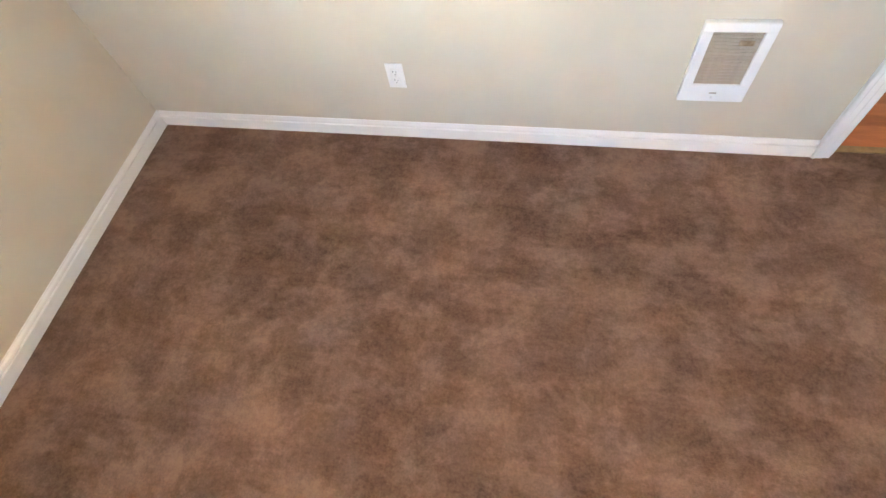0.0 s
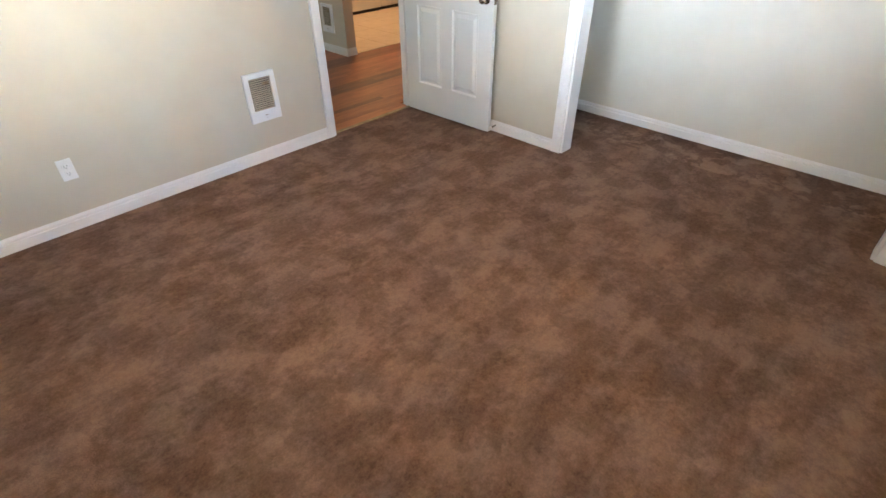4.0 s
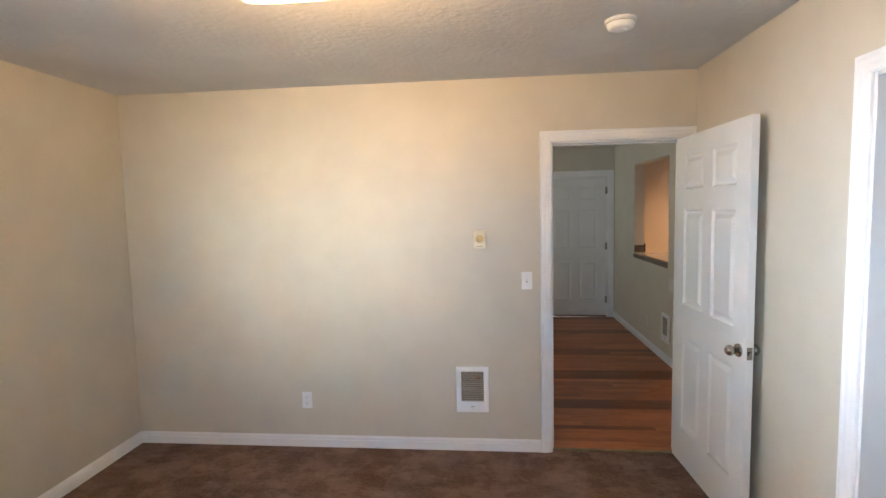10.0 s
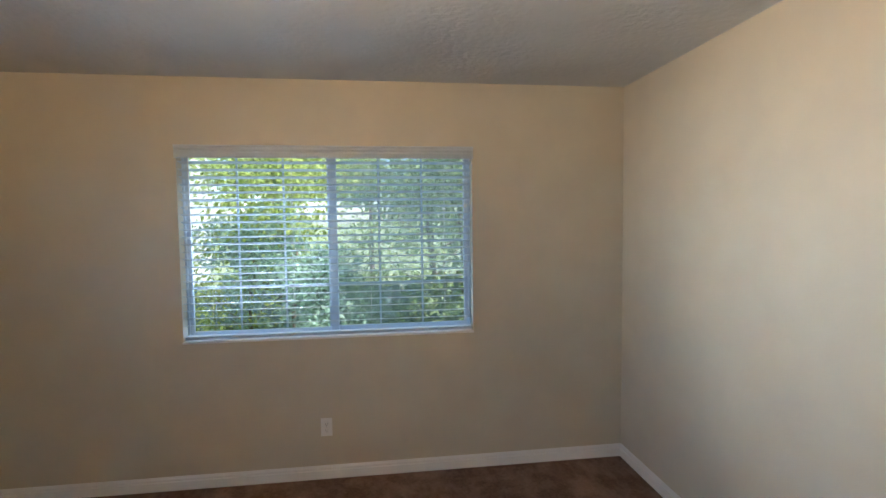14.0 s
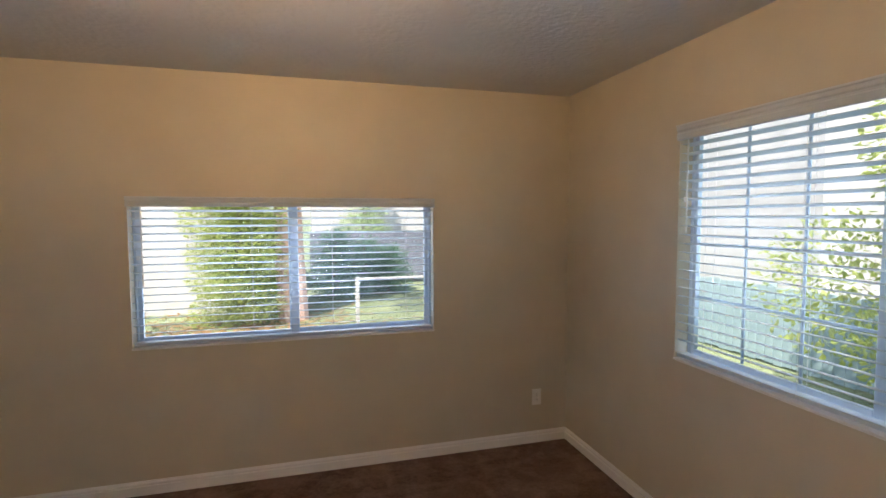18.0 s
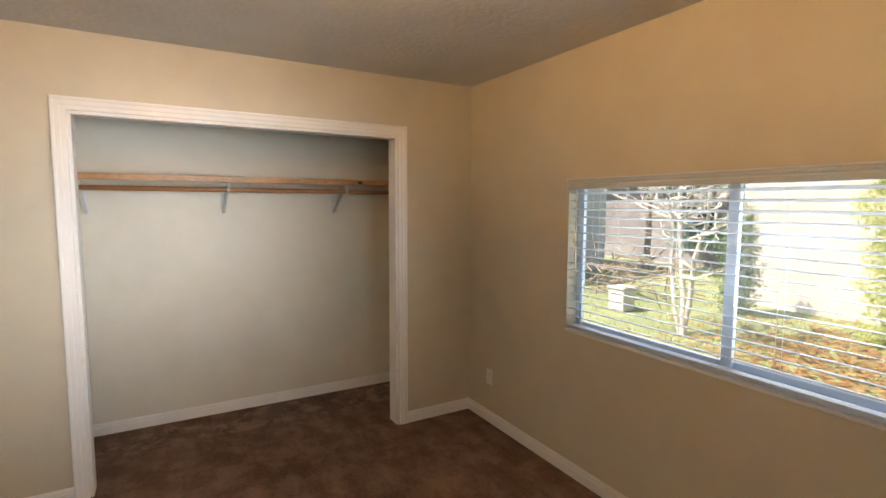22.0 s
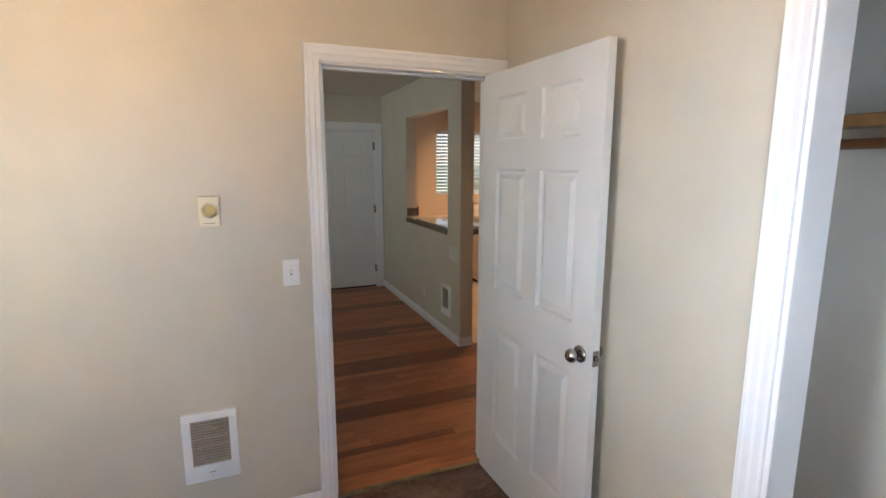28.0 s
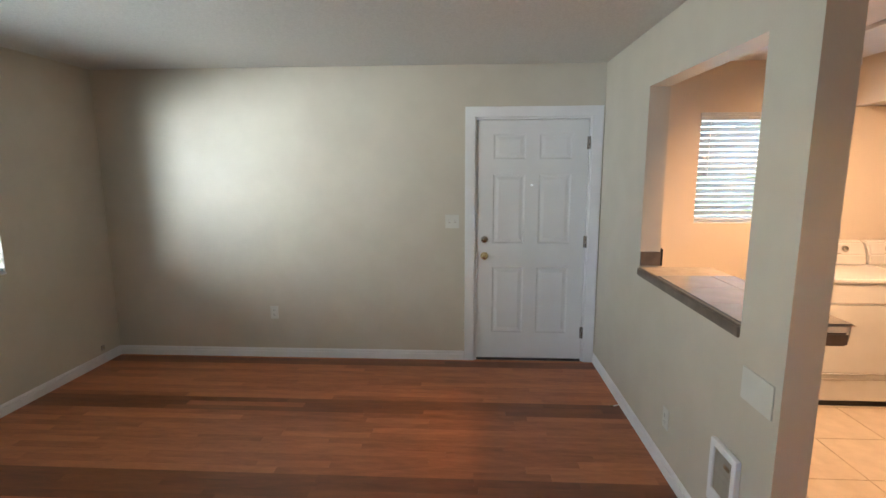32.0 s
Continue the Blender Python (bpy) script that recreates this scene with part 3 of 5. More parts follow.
# ---- doors ----
def panel_door(w, h, t, panels, dz=0.011):
    """A moulded slab, x 0..w, y 0..t, z 0..h, with sunk and raised panels (x0, x1, z0, z1) on both faces."""
    bm = bmesh.new()
    xs = sorted({0, w, *[p[0] for p in panels], *[p[1] for p in panels]})
    zs = sorted({0, h, *[p[2] for p in panels], *[p[3] for p in panels]})
    cache = {}

    def v(x, y, z):
        k = (round(x, 5), round(y, 5), round(z, 5))
        if k not in cache:
            cache[k] = bm.verts.new((x, y, z))
        return cache[k]

    def quad(*p):
        f = bm.faces.new([v(*q) for q in p])
        return f

    for face, s in ((0.0, 1), (t, -1)):
        for i in range(len(xs) - 1):
            for k in range(len(zs) - 1):
                a, b, c, d = xs[i], xs[i + 1], zs[k], zs[k + 1]
                if (a, b, c, d) in panels:
                    rings = []
                    for off, dep in ((0, 0), (0.005, dz * 0.55), (0.011, dz), (0.022, dz), (0.046, dz * 0.10)):
                        y = face + s * dep
                        rings.append([(a + off, y, c + off), (b - off, y, c + off), (b - off, y, d - off), (a + off, y, d - off)])
                    for r0, r1 in zip(rings, rings[1:]):
                        for q in range(4):
                            quad(r0[q], r0[(q + 1) % 4], r1[(q + 1) % 4], r1[q])
                    quad(*rings[-1])
                else:
                    quad((a, face, c), (b, face, c), (b, face, d), (a, face, d))
    for i in range(len(xs) - 1):
        for z in (0, h):
            quad((xs[i], 0, z), (xs[i + 1], 0, z), (xs[i + 1], t, z), (xs[i], t, z))
    for k in range(len(zs) - 1):
        for x in (0, w):
            quad((x, 0, zs[k]), (x, 0, zs[k + 1]), (x, t, zs[k + 1]), (x, t, zs[k]))
    bmesh.ops.recalc_face_normals(bm, faces=bm.faces)
    return bm


def six_panels(w, h):
    st, mid = w * 0.145, w * 0.125
    a0, a1, b0, b1 = st, (w - mid) / 2, (w + mid) / 2, w - st
    rows = [(0.115 * h, 0.400 * h), (0.500 * h, 0.785 * h), (0.845 * h, 0.945 * h)]
    return [(x0, x1, z0, z1) for x0, x1 in ((a0, a1), (b0, b1)) for z0, z1 in rows]


def knob(parent, at, sgn, mat, r=0.027):
    """A round knob on a rose; it stands out along sgn * y."""
    k = part("knob", lathe([(0, 0.062), (r * 0.6, 0.060), (r * 0.95, 0.050), (r, 0.040), (r * 0.8, 0.028), (r * 0.42, 0.020), (r * 0.38, 0.008), (r * 0.38, 0.0)]), mat, parent, "round satin metal knob", True,
             at @ pose(0, 0, 0, 90 if sgn < 0 else -90, 0, 0))
    part("rose", lathe([(0, 0.0), (0.033, 0.0), (0.033, 0.005), (0.028, 0.010), (0.012, 0.011), (0, 0.011)]), mat, k, "", True)
    return k


def bedroom_door():
    w, h, t = 0.822, 2.018, 0.035
    root = thing("door_1", pose(2.180, YN - 0.006, 0.016, 0, 0, -88.0), "white painted six-panel door standing open into the bedroom", "door", kind="structure")
    # local x runs from hinge to free edge; the face seen from the room lies at -y
    leaf = part("leaf", panel_door(w, h, t, six_panels(w, h)), DOORPAINT, root, at=pose(0, -t, 0))
    knob(root, pose(w - 0.062, -t, 0.905), -1, CHROME)
    knob(root, pose(w - 0.062, 0, 0.905), 1, CHROME)
    part("latch_plate", boxed(w - 0.001, w + 0.002, -t + 0.005, -0.005, 0.875, 0.935, bev=0.0008, seg=1), CHROME, root, "satin latch plate on the edge")
    part("latch_bolt", boxed(w + 0.002, w + 0.013, -t + 0.011, -0.011, 0.896, 0.914, bev=0.003), CHROME, root)
    for z in (0.19, 1.0, 1.80):
        hinge = part("hinge", cyl(bmesh.new(), (-0.006, 0.004, z - 0.045), (-0.006, 0.004, z + 0.045), 0.006, 12), CHROME, root, "satin hinge barrel", True)
        part("hinge_plate", boxed(-0.002, 0.0005, -0.03, 0.002, z - 0.044, z + 0.044), CHROME, hinge)
    return root


def front_door():
    w, h, t = FD1 - FD0 - 0.044, FDH - 0.04, 0.044
    root = thing("door_2", pose(FD0 + 0.022, LN + 0.010, 0.018), "white painted six-panel front door, shut", "door", kind="structure")
    part("leaf", panel_door(w, h, t, six_panels(w, h), 0.0042), DOORPAINT, root)
    knob(root, pose(0.062, 0, 0.905), -1, BRASS)
    dead = part("deadbolt", lathe([(0, 0.016), (0.018, 0.015), (0.029, 0.008), (0.031, 0.0), (0, 0)]), CHROME, root, "round satin deadbolt plate", True, pose(0.062, 0, 1.045, 90, 0, 0))
    part("thumb_turn", boxed(-0.014, 0.014, -0.004, 0.004, 0.014, 0.030, bev=0.002), BRASS, dead)
    eye = part("peephole", lathe([(0, 0.003), (0.005, 0.003), (0.006, 0.004), (0.008, 0.0), (0, 0)], 16), BRASS, root, "small brass peephole with daylight in it", True, pose(w * 0.5, 0, 1.50, 90, 0, 0))
    part("peephole_lens", lathe([(0, 0.0045), (0.0045, 0.0035), (0, 0.003)], 12), PEEP, eye, "", True)
    part("sweep", boxed(0.002, w - 0.002, -0.004, t + 0.004, -0.018, 0.004), RUBBER, root, "dark rubber door sweep")
    for z in (0.24, 1.03, 1.84):
        hinge = part("hinge", cyl(bmesh.new(), (w + 0.010, -0.006, z - 0.05), (w + 0.010, -0.006, z + 0.05), 0.007, 12), CHROME, root, "grey metal hinge barrel", True)
        part("hinge_plate", boxed(w - 0.012, w + 0.003, -0.0015, 0.002, z - 0.05, z + 0.05), CHROME, hinge)
    return root


bedroom_door()
front_door()
strike = thing("strike_plate", pose(DOOR0 + 0.010, YN + 0.022, 0.93), "satin metal strike plate let into the door jamb", "strike plate")
part("plate", boxed(0.0002, 0.002, -0.013, 0.013, -0.035, 0.035, bev=0.0006, seg=1), CHROME, strike)
part("latch_hole", boxed(0.0018, 0.0024, -0.008, 0.006, -0.014, 0.014), DARKSLOT, strike)
strip = thing("threshold_strip", pose(0, 0, 0), "thin worn brass strip between carpet and laminate", "threshold", kind="structure")
part("metal_strip", boxed(DOOR0 + 0.014, DOOR1 - 0.014, YN + 0.018, YN + 0.050, -0.001, 0.006, bev=0.003), THRESH, strip)
stop = thing("door_stop_spring", pose(XE - 0.013, 0.685, 0.05), "small spring door stop on the baseboard", "door stop")
part("spring", cyl(bmesh.new(), (0, 0, 0), (-0.055, 0, 0), 0.006, 10), CHROME, stop, "", True)
part("rubber_tip", cyl(bmesh.new(), (-0.055, 0, 0), (-0.068, 0, 0), 0.008, 10), PLASTIC, stop)


# ---- windows and blinds ----
def window(name, at, w, z0, z1, depth, cols, rows, label, mull=0.5, screen=None):
    """Built facing -y of its own frame: x 0..w along the wall, y 0 the room face of the wall, +y outwards."""
    root = thing(name, at, label, "window", kind="structure")
    y0, y1, f = depth - 0.060, depth - 0.002, 0.014
    h = z1 - z0
    frame_ = part("window_frame", boxed(0, w, y0, y1, z0, z0 + f, bev=0.004, seg=1), VINYL, root, "white vinyl sliding window frame")
    part("frame_head", boxed(0, w, y0, y1, z1 - f, z1, bev=0.004, seg=1), VINYL, frame_)
    part("frame_side", boxed(0, f, y0, y1, z0 + f, z1 - f, bev=0.004, seg=1), VINYL, frame_)
    part("frame_side", boxed(w - f, w, y0, y1, z0 + f, z1 - f, bev=0.004, seg=1), VINYL, frame_)
    part("window_sill", boxed(-0.004, w + 0.004, -0.006, y0 - 0.001, z0 - 0.009, z0 + 0.004, bev=0.002, seg=1), TRIM, root, "thin white window sill")
    m = w * mull
    for a, b, yy in ((f, m + 0.030, y0 + 0.006), (m - 0.030, w - f, y0 + 0.032)):
        la, lb = (0.024, 0.048) if a == f else (0.048, 0.024)
        sash = part("sash", boxed(a, a + la, yy, yy + 0.022, z0 + f, z1 - f, bev=0.003, seg=1), VINYL, root)
        part("sash_stile", boxed(b - lb, b, yy, yy + 0.022, z0 + f, z1 - f, bev=0.003, seg=1), VINYL, sash)
        part("sash_rail", boxed(a + la, b - lb, yy, yy + 0.022, z0 + f, z0 + f + 0.032, bev=0.003, seg=1), VINYL, sash)
        part("sash_rail", boxed(a + la, b - lb, yy, yy + 0.022, z1 - f - 0.036, z1 - f, bev=0.003, seg=1), VINYL, sash)
        pane = part("pane", boxed(a + la, b - lb, yy + 0.009, yy + 0.013, z0 + f + 0.036, z1 - f - 0.036), GLASS, root)
        pane.visible_shadow = False
        if screen and a != f:
            mesh = part("insect_screen", boxed(a + la - 0.01, b - lb + 0.01, y1 + 0.002, y1 + 0.003, z0 + f + 0.02, z1 - f - 0.02), screen, root, "grey insect screen outside the sliding sash")
            mesh.visible_shadow = False
        for i in range(1, cols):
            x = a + la + (b - a - la - lb) * i / cols
            part("muntin", boxed(x - 0.006, x + 0.006, yy + 0.014, yy + 0.020, z0 + f + 0.036, z1 - f - 0.036), VINYL, pane)
        for k in range(1, rows):
            z = z0 + f + 0.036 + (h - 2 * f - 0.072) * k / rows
            part("muntin", boxed(a + la, b - lb, yy + 0.0145, yy + 0.0195, z - 0.006, z + 0.006), VINYL, pane)
    return root


def slat_mesh(length, width=0.050):
    """A thin, slightly crowned slat along x."""
    bm = bmesh.new()
    n, t = 4, 0.0026
    top, bot = [], []
    for i in range(n + 1):
        u = i / n - 0.5
        z = 0.003 * (1 - 4 * u * u)
        top.append([bm.verts.new((x, u * width, z + t)) for x in (0, length)])
        bot.append([bm.verts.new((x, u * width, z)) for x in (0, length)])
    for i in range(n):
        bm.faces.new((top[i][0], top[i][1], top[i + 1][1], top[i + 1][0]))
        bm.faces.new((bot[i][0], bot[i + 1][0], bot[i + 1][1], bot[i][1]))
    for e in (0, 1):
        bm.faces.new([top[i][e] for i in range(n + 1)] + [bot[i][e] for i in range(n, -1, -1)])
    for i in (0, n):
        bm.faces.new((top[i][0], top[i][1], bot[i][1], bot[i][0]))
    bmesh.ops.recalc_face_normals(bm, faces=bm.faces)
    return mesh_of("slat", bm, SLAT)


def blind(at, w, z0, z1, pitch, tilt, label, valance=0.07, y=0.032, ladders=3, wand=True):
    root = thing("window_blind", at, label, "blind", "horizontal blinds at the windows")
    prof = [(0.0, 0.0), (0.010, 0.0), (0.014, 0.006), (0.014, valance * 0.40), (0.010, valance * 0.46), (0.010, valance * 0.56), (0.016, valance * 0.64), (0.016, valance - 0.012), (0.020, valance - 0.008), (0.020, valance), (0.0, valance)]
    part("valance", extrude_profile(prof, w + 0.012), SLAT, root, "moulded white valance", at=pose(-0.006, -0.001, z1 - valance + 0.004))
    part("head_rail", boxed(0.006, w - 0.006, y - 0.024, y + 0.028, z1 - 0.048, z1 - 0.004), SLAT, root)
    me = slat_mesh(w - 0.008)
    zs = []
    z = z1 - valance - pitch * 0.45
    while z > z0 + 0.05:
        zs.append(z)
        z -= pitch
    for i, z in enumerate(zs):
        wob = 0.9 * math.sin(i * 2.3 + w * 7)
        shared("slat", me, root, pose(0.004, y, z, tilt + wob, 0, 0.05 * math.sin(i * 1.7)))
    part("bottom_rail", boxed(0.008, w - 0.008, y - 0.025, y + 0.025, z0 + 0.012, z0 + 0.032, bev=0.004), SLAT, root, "thick white bottom rail")
    for i in range(ladders):
        x = w * (0.10 + 0.80 * i / (ladders - 1))
        for yy in (y - 0.026, y + 0.026):
            part("ladder_cord", boxed(x - 0.0006, x + 0.0006, yy - 0.0006, yy + 0.0006, z0 + 0.03, z1 - 0.05), CORD, root)
    if wand:
        part("tilt_wand", cyl(bmesh.new(), (0.07, -0.012, z1 - valance), (0.07, -0.012, z1 - valance - 0.45), 0.004, 8), PLASTIC, root, "clear plastic tilt wand")
        for x in (0.045, w - 0.045):
            part("hold_down", boxed(x - 0.010, x + 0.010, y - 0.034, y - 0.026, z1 - valance - 0.30, z1 - valance - 0.275, bev=0.002, seg=1), CORD, root)
    return root


west_at = pose(XW, W1S, 0, 0, 0, 90)
south_at = pose(W2E, YS, 0, 0, 0, 180)
window("window_1", west_at, W1N - W1S, W1B, W1T, XT, 3, 4, "wide white vinyl sliding window with grilles, facing trees", screen=SCREEN)
blind(west_at, W1N - W1S, W1B, W1T, 0.0445, -11, "white two-inch horizontal blind, slats open, over the garden window", 0.075, ladders=4)
window("window_2", south_at, W2E - W2W, W2B, W2T, XT, 1, 1, "wide white vinyl sliding window facing the yard", screen=SHEER_SCREEN)
blind(south_at, W2E - W2W, W2B, W2T, 0.0445, -11, "white two-inch horizontal blind, slats open, over the yard window", 0.058, ladders=4)
lw_at = pose(LW, 2.87, 0, 0, 0, 90)
window("window_3", lw_at, 1.82, 0.96, 2.12, XT, 1, 1, "white vinyl sliding window of the living room")
blind(lw_at, 1.82, 0.96, 2.12, 0.0445, -11, "white horizontal blind at the living room window", 0.07)
for n_, x0_, x1_ in (("window_4", 3.545, 4.680), ("window_5", 5.46, 6.30)):
    k_at = pose(x0_, LN, 0, 0, 0, 0)
    window(n_, k_at, x1_ - x0_, 1.215, 2.080, XT, 1, 1, "white vinyl kitchen window above the appliances")
    blind(k_at, x1_ - x0_, 1.215, 2.080, 0.0445, -46, "white horizontal blind, slats half shut, at the kitchen window", 0.06)


# ---- closet fittings ----
SHZ = 1.750
shelf = thing("closet_shelf", pose(0, 0, 0), "varnished wooden closet shelf on a cleat", "shelf")
part("board", boxed(2.765, XCB - 0.002, CS + 0.002, CN - 0.002, SHZ, SHZ + 0.019, bev=0.003), SHELFWOOD, shelf)
part("front_edge", boxed(2.745, 2.765, CS + 0.002, CN - 0.002, SHZ - 0.016, SHZ + 0.022, bev=0.003), SHELFWOOD, shelf, "wooden nosing strip")
part("knot", lathe([(0, 0.0016), (0.012, 0.0014), (0.019, 0.0006), (0.021, 0), (0, 0)], 14), GRILLE_BACK, shelf, "dark oval knot in the wood", True, pose(2.745, -1.62, SHZ + 0.004, 0, -90, 0) @ Matrix.Diagonal((0.55, 1, 1, 1)))
part("cleat", boxed(XCB - 0.020, XCB - 0.001, CS + 0.002, CN - 0.002, SHZ - 0.045, SHZ - 0.001, bev=0.002, seg=1), PAINT, shelf, "wooden cleat painted in the wall colour")
for ya, yb in ((CS + 0.001, CS + 0.020), (CN - 0.020, CN - 0.001)):
    part("side_cleat", boxed(2.77, XCB - 0.021, ya, yb, SHZ - 0.085, SHZ - 0.001, bev=0.002, seg=1), TRIM, shelf)
rod = thing("closet_rod", pose(0, 0, 0), "round varnished wooden hanging rod below the shelf", "closet rod")
part("pole", cyl(bmesh.new(), (2.80, CS + 0.021, SHZ - 0.065), (2.80, CN - 0.021, SHZ - 0.065), 0.0165, 20), RODWOOD, rod, "", True)


def shelf_bracket():
    """White steel shelf-and-rod bracket: back plate, top arm, diagonal and hook."""
    root = thing("shelf_bracket", pose(XCB, 0, SHZ), "white steel shelf and rod bracket screwed to the wall", "bracket", "brackets under the closet shelf")
    part("back_plate", boxed(-0.006, -0.0005, -0.012, 0.012, -0.240, -0.046, bev=0.0015, seg=1), STEEL, root)
    part("top_arm", boxed(-0.345, -0.021, -0.011, 0.011, -0.009, -0.001, bev=0.0015, seg=1), STEEL, root)
    bm = boxed(-0.20, 0.20, -0.010, 0.010, -0.004, 0.004, bev=0.0015, seg=1)
    d = Vector((-0.30, 0, 0.215))
    part("brace", bm, STEEL, root, at=pose(-0.156, 0, -0.120, 0, math.degrees(math.atan2(0.215, 0.30)), 0) @ Matrix.Diagonal((d.length / 0.40, 1, 1, 1)))
    bm = bmesh.new()
    pts = [(-0.320 + 0.022 * math.cos(a), -0.065 + 0.022 * math.sin(a)) for a in np.linspace(math.pi * 1.02, math.pi * 2.1, 9)]
    pts = [(-0.342, -0.008)] + pts
    rows = [[bm.verts.new((x, y, z)) for y in (-0.009, 0.009)] for x, z in pts]
    for a, b in zip(rows, rows[1:]):
        bm.faces.new((a[0], a[1], b[1], b[0]))
    bmesh.ops.solidify(bm, geom=bm.faces[:], thickness=0.003)
    part("rod_hook", bm, STEEL, root)
    for z in (-0.06, -0.22):
        part("screw", cyl(bmesh.new(), (-0.0055, 0, z), (-0.0085, 0, z), 0.0045, 10), STEEL, root)
    return root


first = shelf_bracket()
for i, y in enumerate((0.151, -0.686, -1.522)):
    m = pose(XCB, y, SHZ)
    if i == 0:
        first.matrix_basis = m
    else:
        copy_thing(first, m)


# ---- wall fittings ----
def plate_root(name, at, label, category, group=""):
    return thing(name, at, label, category, group)


def outlet(at, label, mat=PLASTIC):
    """A duplex outlet: local x along the wall, -y into the room, origin at the plate's centre."""
    root = plate_root("wall_outlet", at, label, "outlet", "wall outlets")
    part("cover_plate", boxed(-0.035, 0.035, -0.006, -0.0005, -0.0575, 0.0575, bev=0.0025), mat, root)
    for z in (-0.0195, 0.0195):
        face = part("socket_face", boxed(-0.017, 0.017, -0.0085, -0.0055, z - 0.0145, z + 0.0145, bev=0.003), mat, root)
        for x, hgt in ((-0.0065, 0.0045), (0.0065, 0.0035)):
            part("slot", boxed(x - 0.0011, x + 0.0011, -0.0090, -0.0080, z - hgt + 0.002, z + hgt + 0.002), DARKSLOT, face)
        part("earth_hole", cyl(bmesh.new(), (0, -0.0080, z - 0.009), (0, -0.0090, z - 0.009), 0.0024, 10), DARKSLOT, face)
    part("screw", cyl(bmesh.new(), (0, -0.0055, 0), (0, -0.0075, 0), 0.003, 10), STEEL, root)
    return root


def toggle_switch(at, gangs, label, mat=PLASTIC):
    root = plate_root("light_switch", at, label, "light switch", "light switches")
    hw = 0.035 + 0.023 * (gangs - 1)
    part("cover_plate", boxed(-hw, hw, -0.006, -0.0005, -0.0575, 0.0575, bev=0.0025), mat, root)
    for i in range(gangs):
        x = (i - (gangs - 1) / 2) * 0.046
        part("toggle_slot", boxed(x - 0.0055, x + 0.0055, -0.0066, -0.0055, -0.0125, 0.0125), GRILLE, root)
        part("toggle", boxed(x - 0.004, x + 0.004, -0.020, -0.0060, 0.000, 0.009, bev=0.0015), PLASTIC, root)
        for z in (-0.030, 0.030):
            part("screw", cyl(bmesh.new(), (x, -0.0055, z), (x, -0.0075, z), 0.003, 10), STEEL, root)
    return root


def wall_heater(at, w, h, label):
    """Fan heater: a moulded frame round a louvred grille, with a knob panel below."""
    root = thing("wall_heater", at, label, "heater", "wall heaters")
    d = 0.024
    fr = w * 0.155
    gb = h * 0.235
    body = part("frame", boxed(-w / 2, w / 2, -d, -0.0005, h / 2 - fr, h / 2, bev=0.006), ENAMEL, root, "white enamelled heater frame")
    part("frame_side", boxed(-w / 2, -w / 2 + fr, -d, -0.0005, -h / 2 + gb, h / 2 - fr + 0.002, bev=0.004), ENAMEL, body)
    part("frame_side", boxed(w / 2 - fr, w / 2, -d, -0.0005, -h / 2 + gb, h / 2 - fr + 0.002, bev=0.004), ENAMEL, body)
    part("lower_panel", boxed(-w / 2, w / 2, -d, -0.0005, -h / 2, -h / 2 + gb + 0.002, bev=0.006), ENAMEL, body)
    # near-black sheet stands in for the shade inside the heater
    part("backing", boxed(-w / 2 + fr, w / 2 - fr, -0.006, -0.001, -h / 2 + gb, h / 2 - fr), GRILLE_BACK, root, "dark heater interior")
    n = 16
    z0, z1 = -h / 2 + gb + 0.006, h / 2 - fr - 0.006
    me = mesh_of("louvre", boxed(-w / 2 + fr, w / 2 - fr, -0.0048, 0.0048, -0.0012, 0.0012), GRILLE)
    for i in range(n):
        tilt = 32 + (14 if i in (6, 9) else 0)
        shared("louvre", me, root, pose(0, -0.015, z0 + (z1 - z0) * i / (n - 1), tilt, 0, 0))
    part("warning_mark", boxed(w * 0.06, w * 0.26, -0.0215, -0.0195, z1 - 0.042, z1 - 0.024), RUST, root, "rusty brown scorch mark on the grille")
    part("screw", cyl(bmesh.new(), (0, -d + 0.0005, -h / 2 + 0.022), (0, -d - 0.003, -h / 2 + 0.022), 0.004, 12), STEEL, root)
    part("name_badge", boxed(-0.012, 0.012, -d - 0.001, -d + 0.0005, -h / 2 + 0.038, -h / 2 + 0.043), GRILLE, root)
    return root


outlet(pose(-0.300, YN, 0.332), "white duplex outlet low on the beige wall")
outlet(pose(XW, -0.415, 0.328, 0, 0, 90), "white duplex outlet under the garden window")
outlet(pose(1.982, YS, 0.338, 0, 0, 180), "white duplex outlet near the closet corner")
outlet(pose(-1.315, YS, 0.330, 0, 0, 180), "white duplex outlet near the window corner")
outlet(pose(0.000, LN, 0.408), "white duplex outlet on the living room wall", PLATE_PAINT)
outlet(pose(PX, 4.120, 0.305, 0, 0, -90), "white duplex outlet on the partition", PLATE_PAINT)
toggle_switch(pose(1.216, YN, 1.157), 1, "white single toggle switch beside the door")
toggle_switch(pose(1.570, LN, 1.217), 2, "white double toggle switch beside the front door", PLATE_PAINT)
wall_heater(pose(0.850, YN, 0.428), 0.216, 0.312, "white recessed wall heater with a rusty brown louvred grille")
wall_heater(pose(PX, 3.497, 0.360, 0, 0, -90), 0.205, 0.290, "white recessed wall heater on the partition")
blank = thing("blank_plate", pose(PX, 3.345, 0.825, 0, 0, -90), "blank wall plate painted over in the wall colour", "wall plate")
part("cover_plate", boxed(-0.10, 0.10, -0.006, -0.0005, -0.065, 0.065, bev=0.003), PLATE_PAINT, blank)
part("screw", cyl(bmesh.new(), (0, -0.0055, 0.04), (0, -0.0075, 0.04), 0.004, 10), PLATE_PAINT, blank)

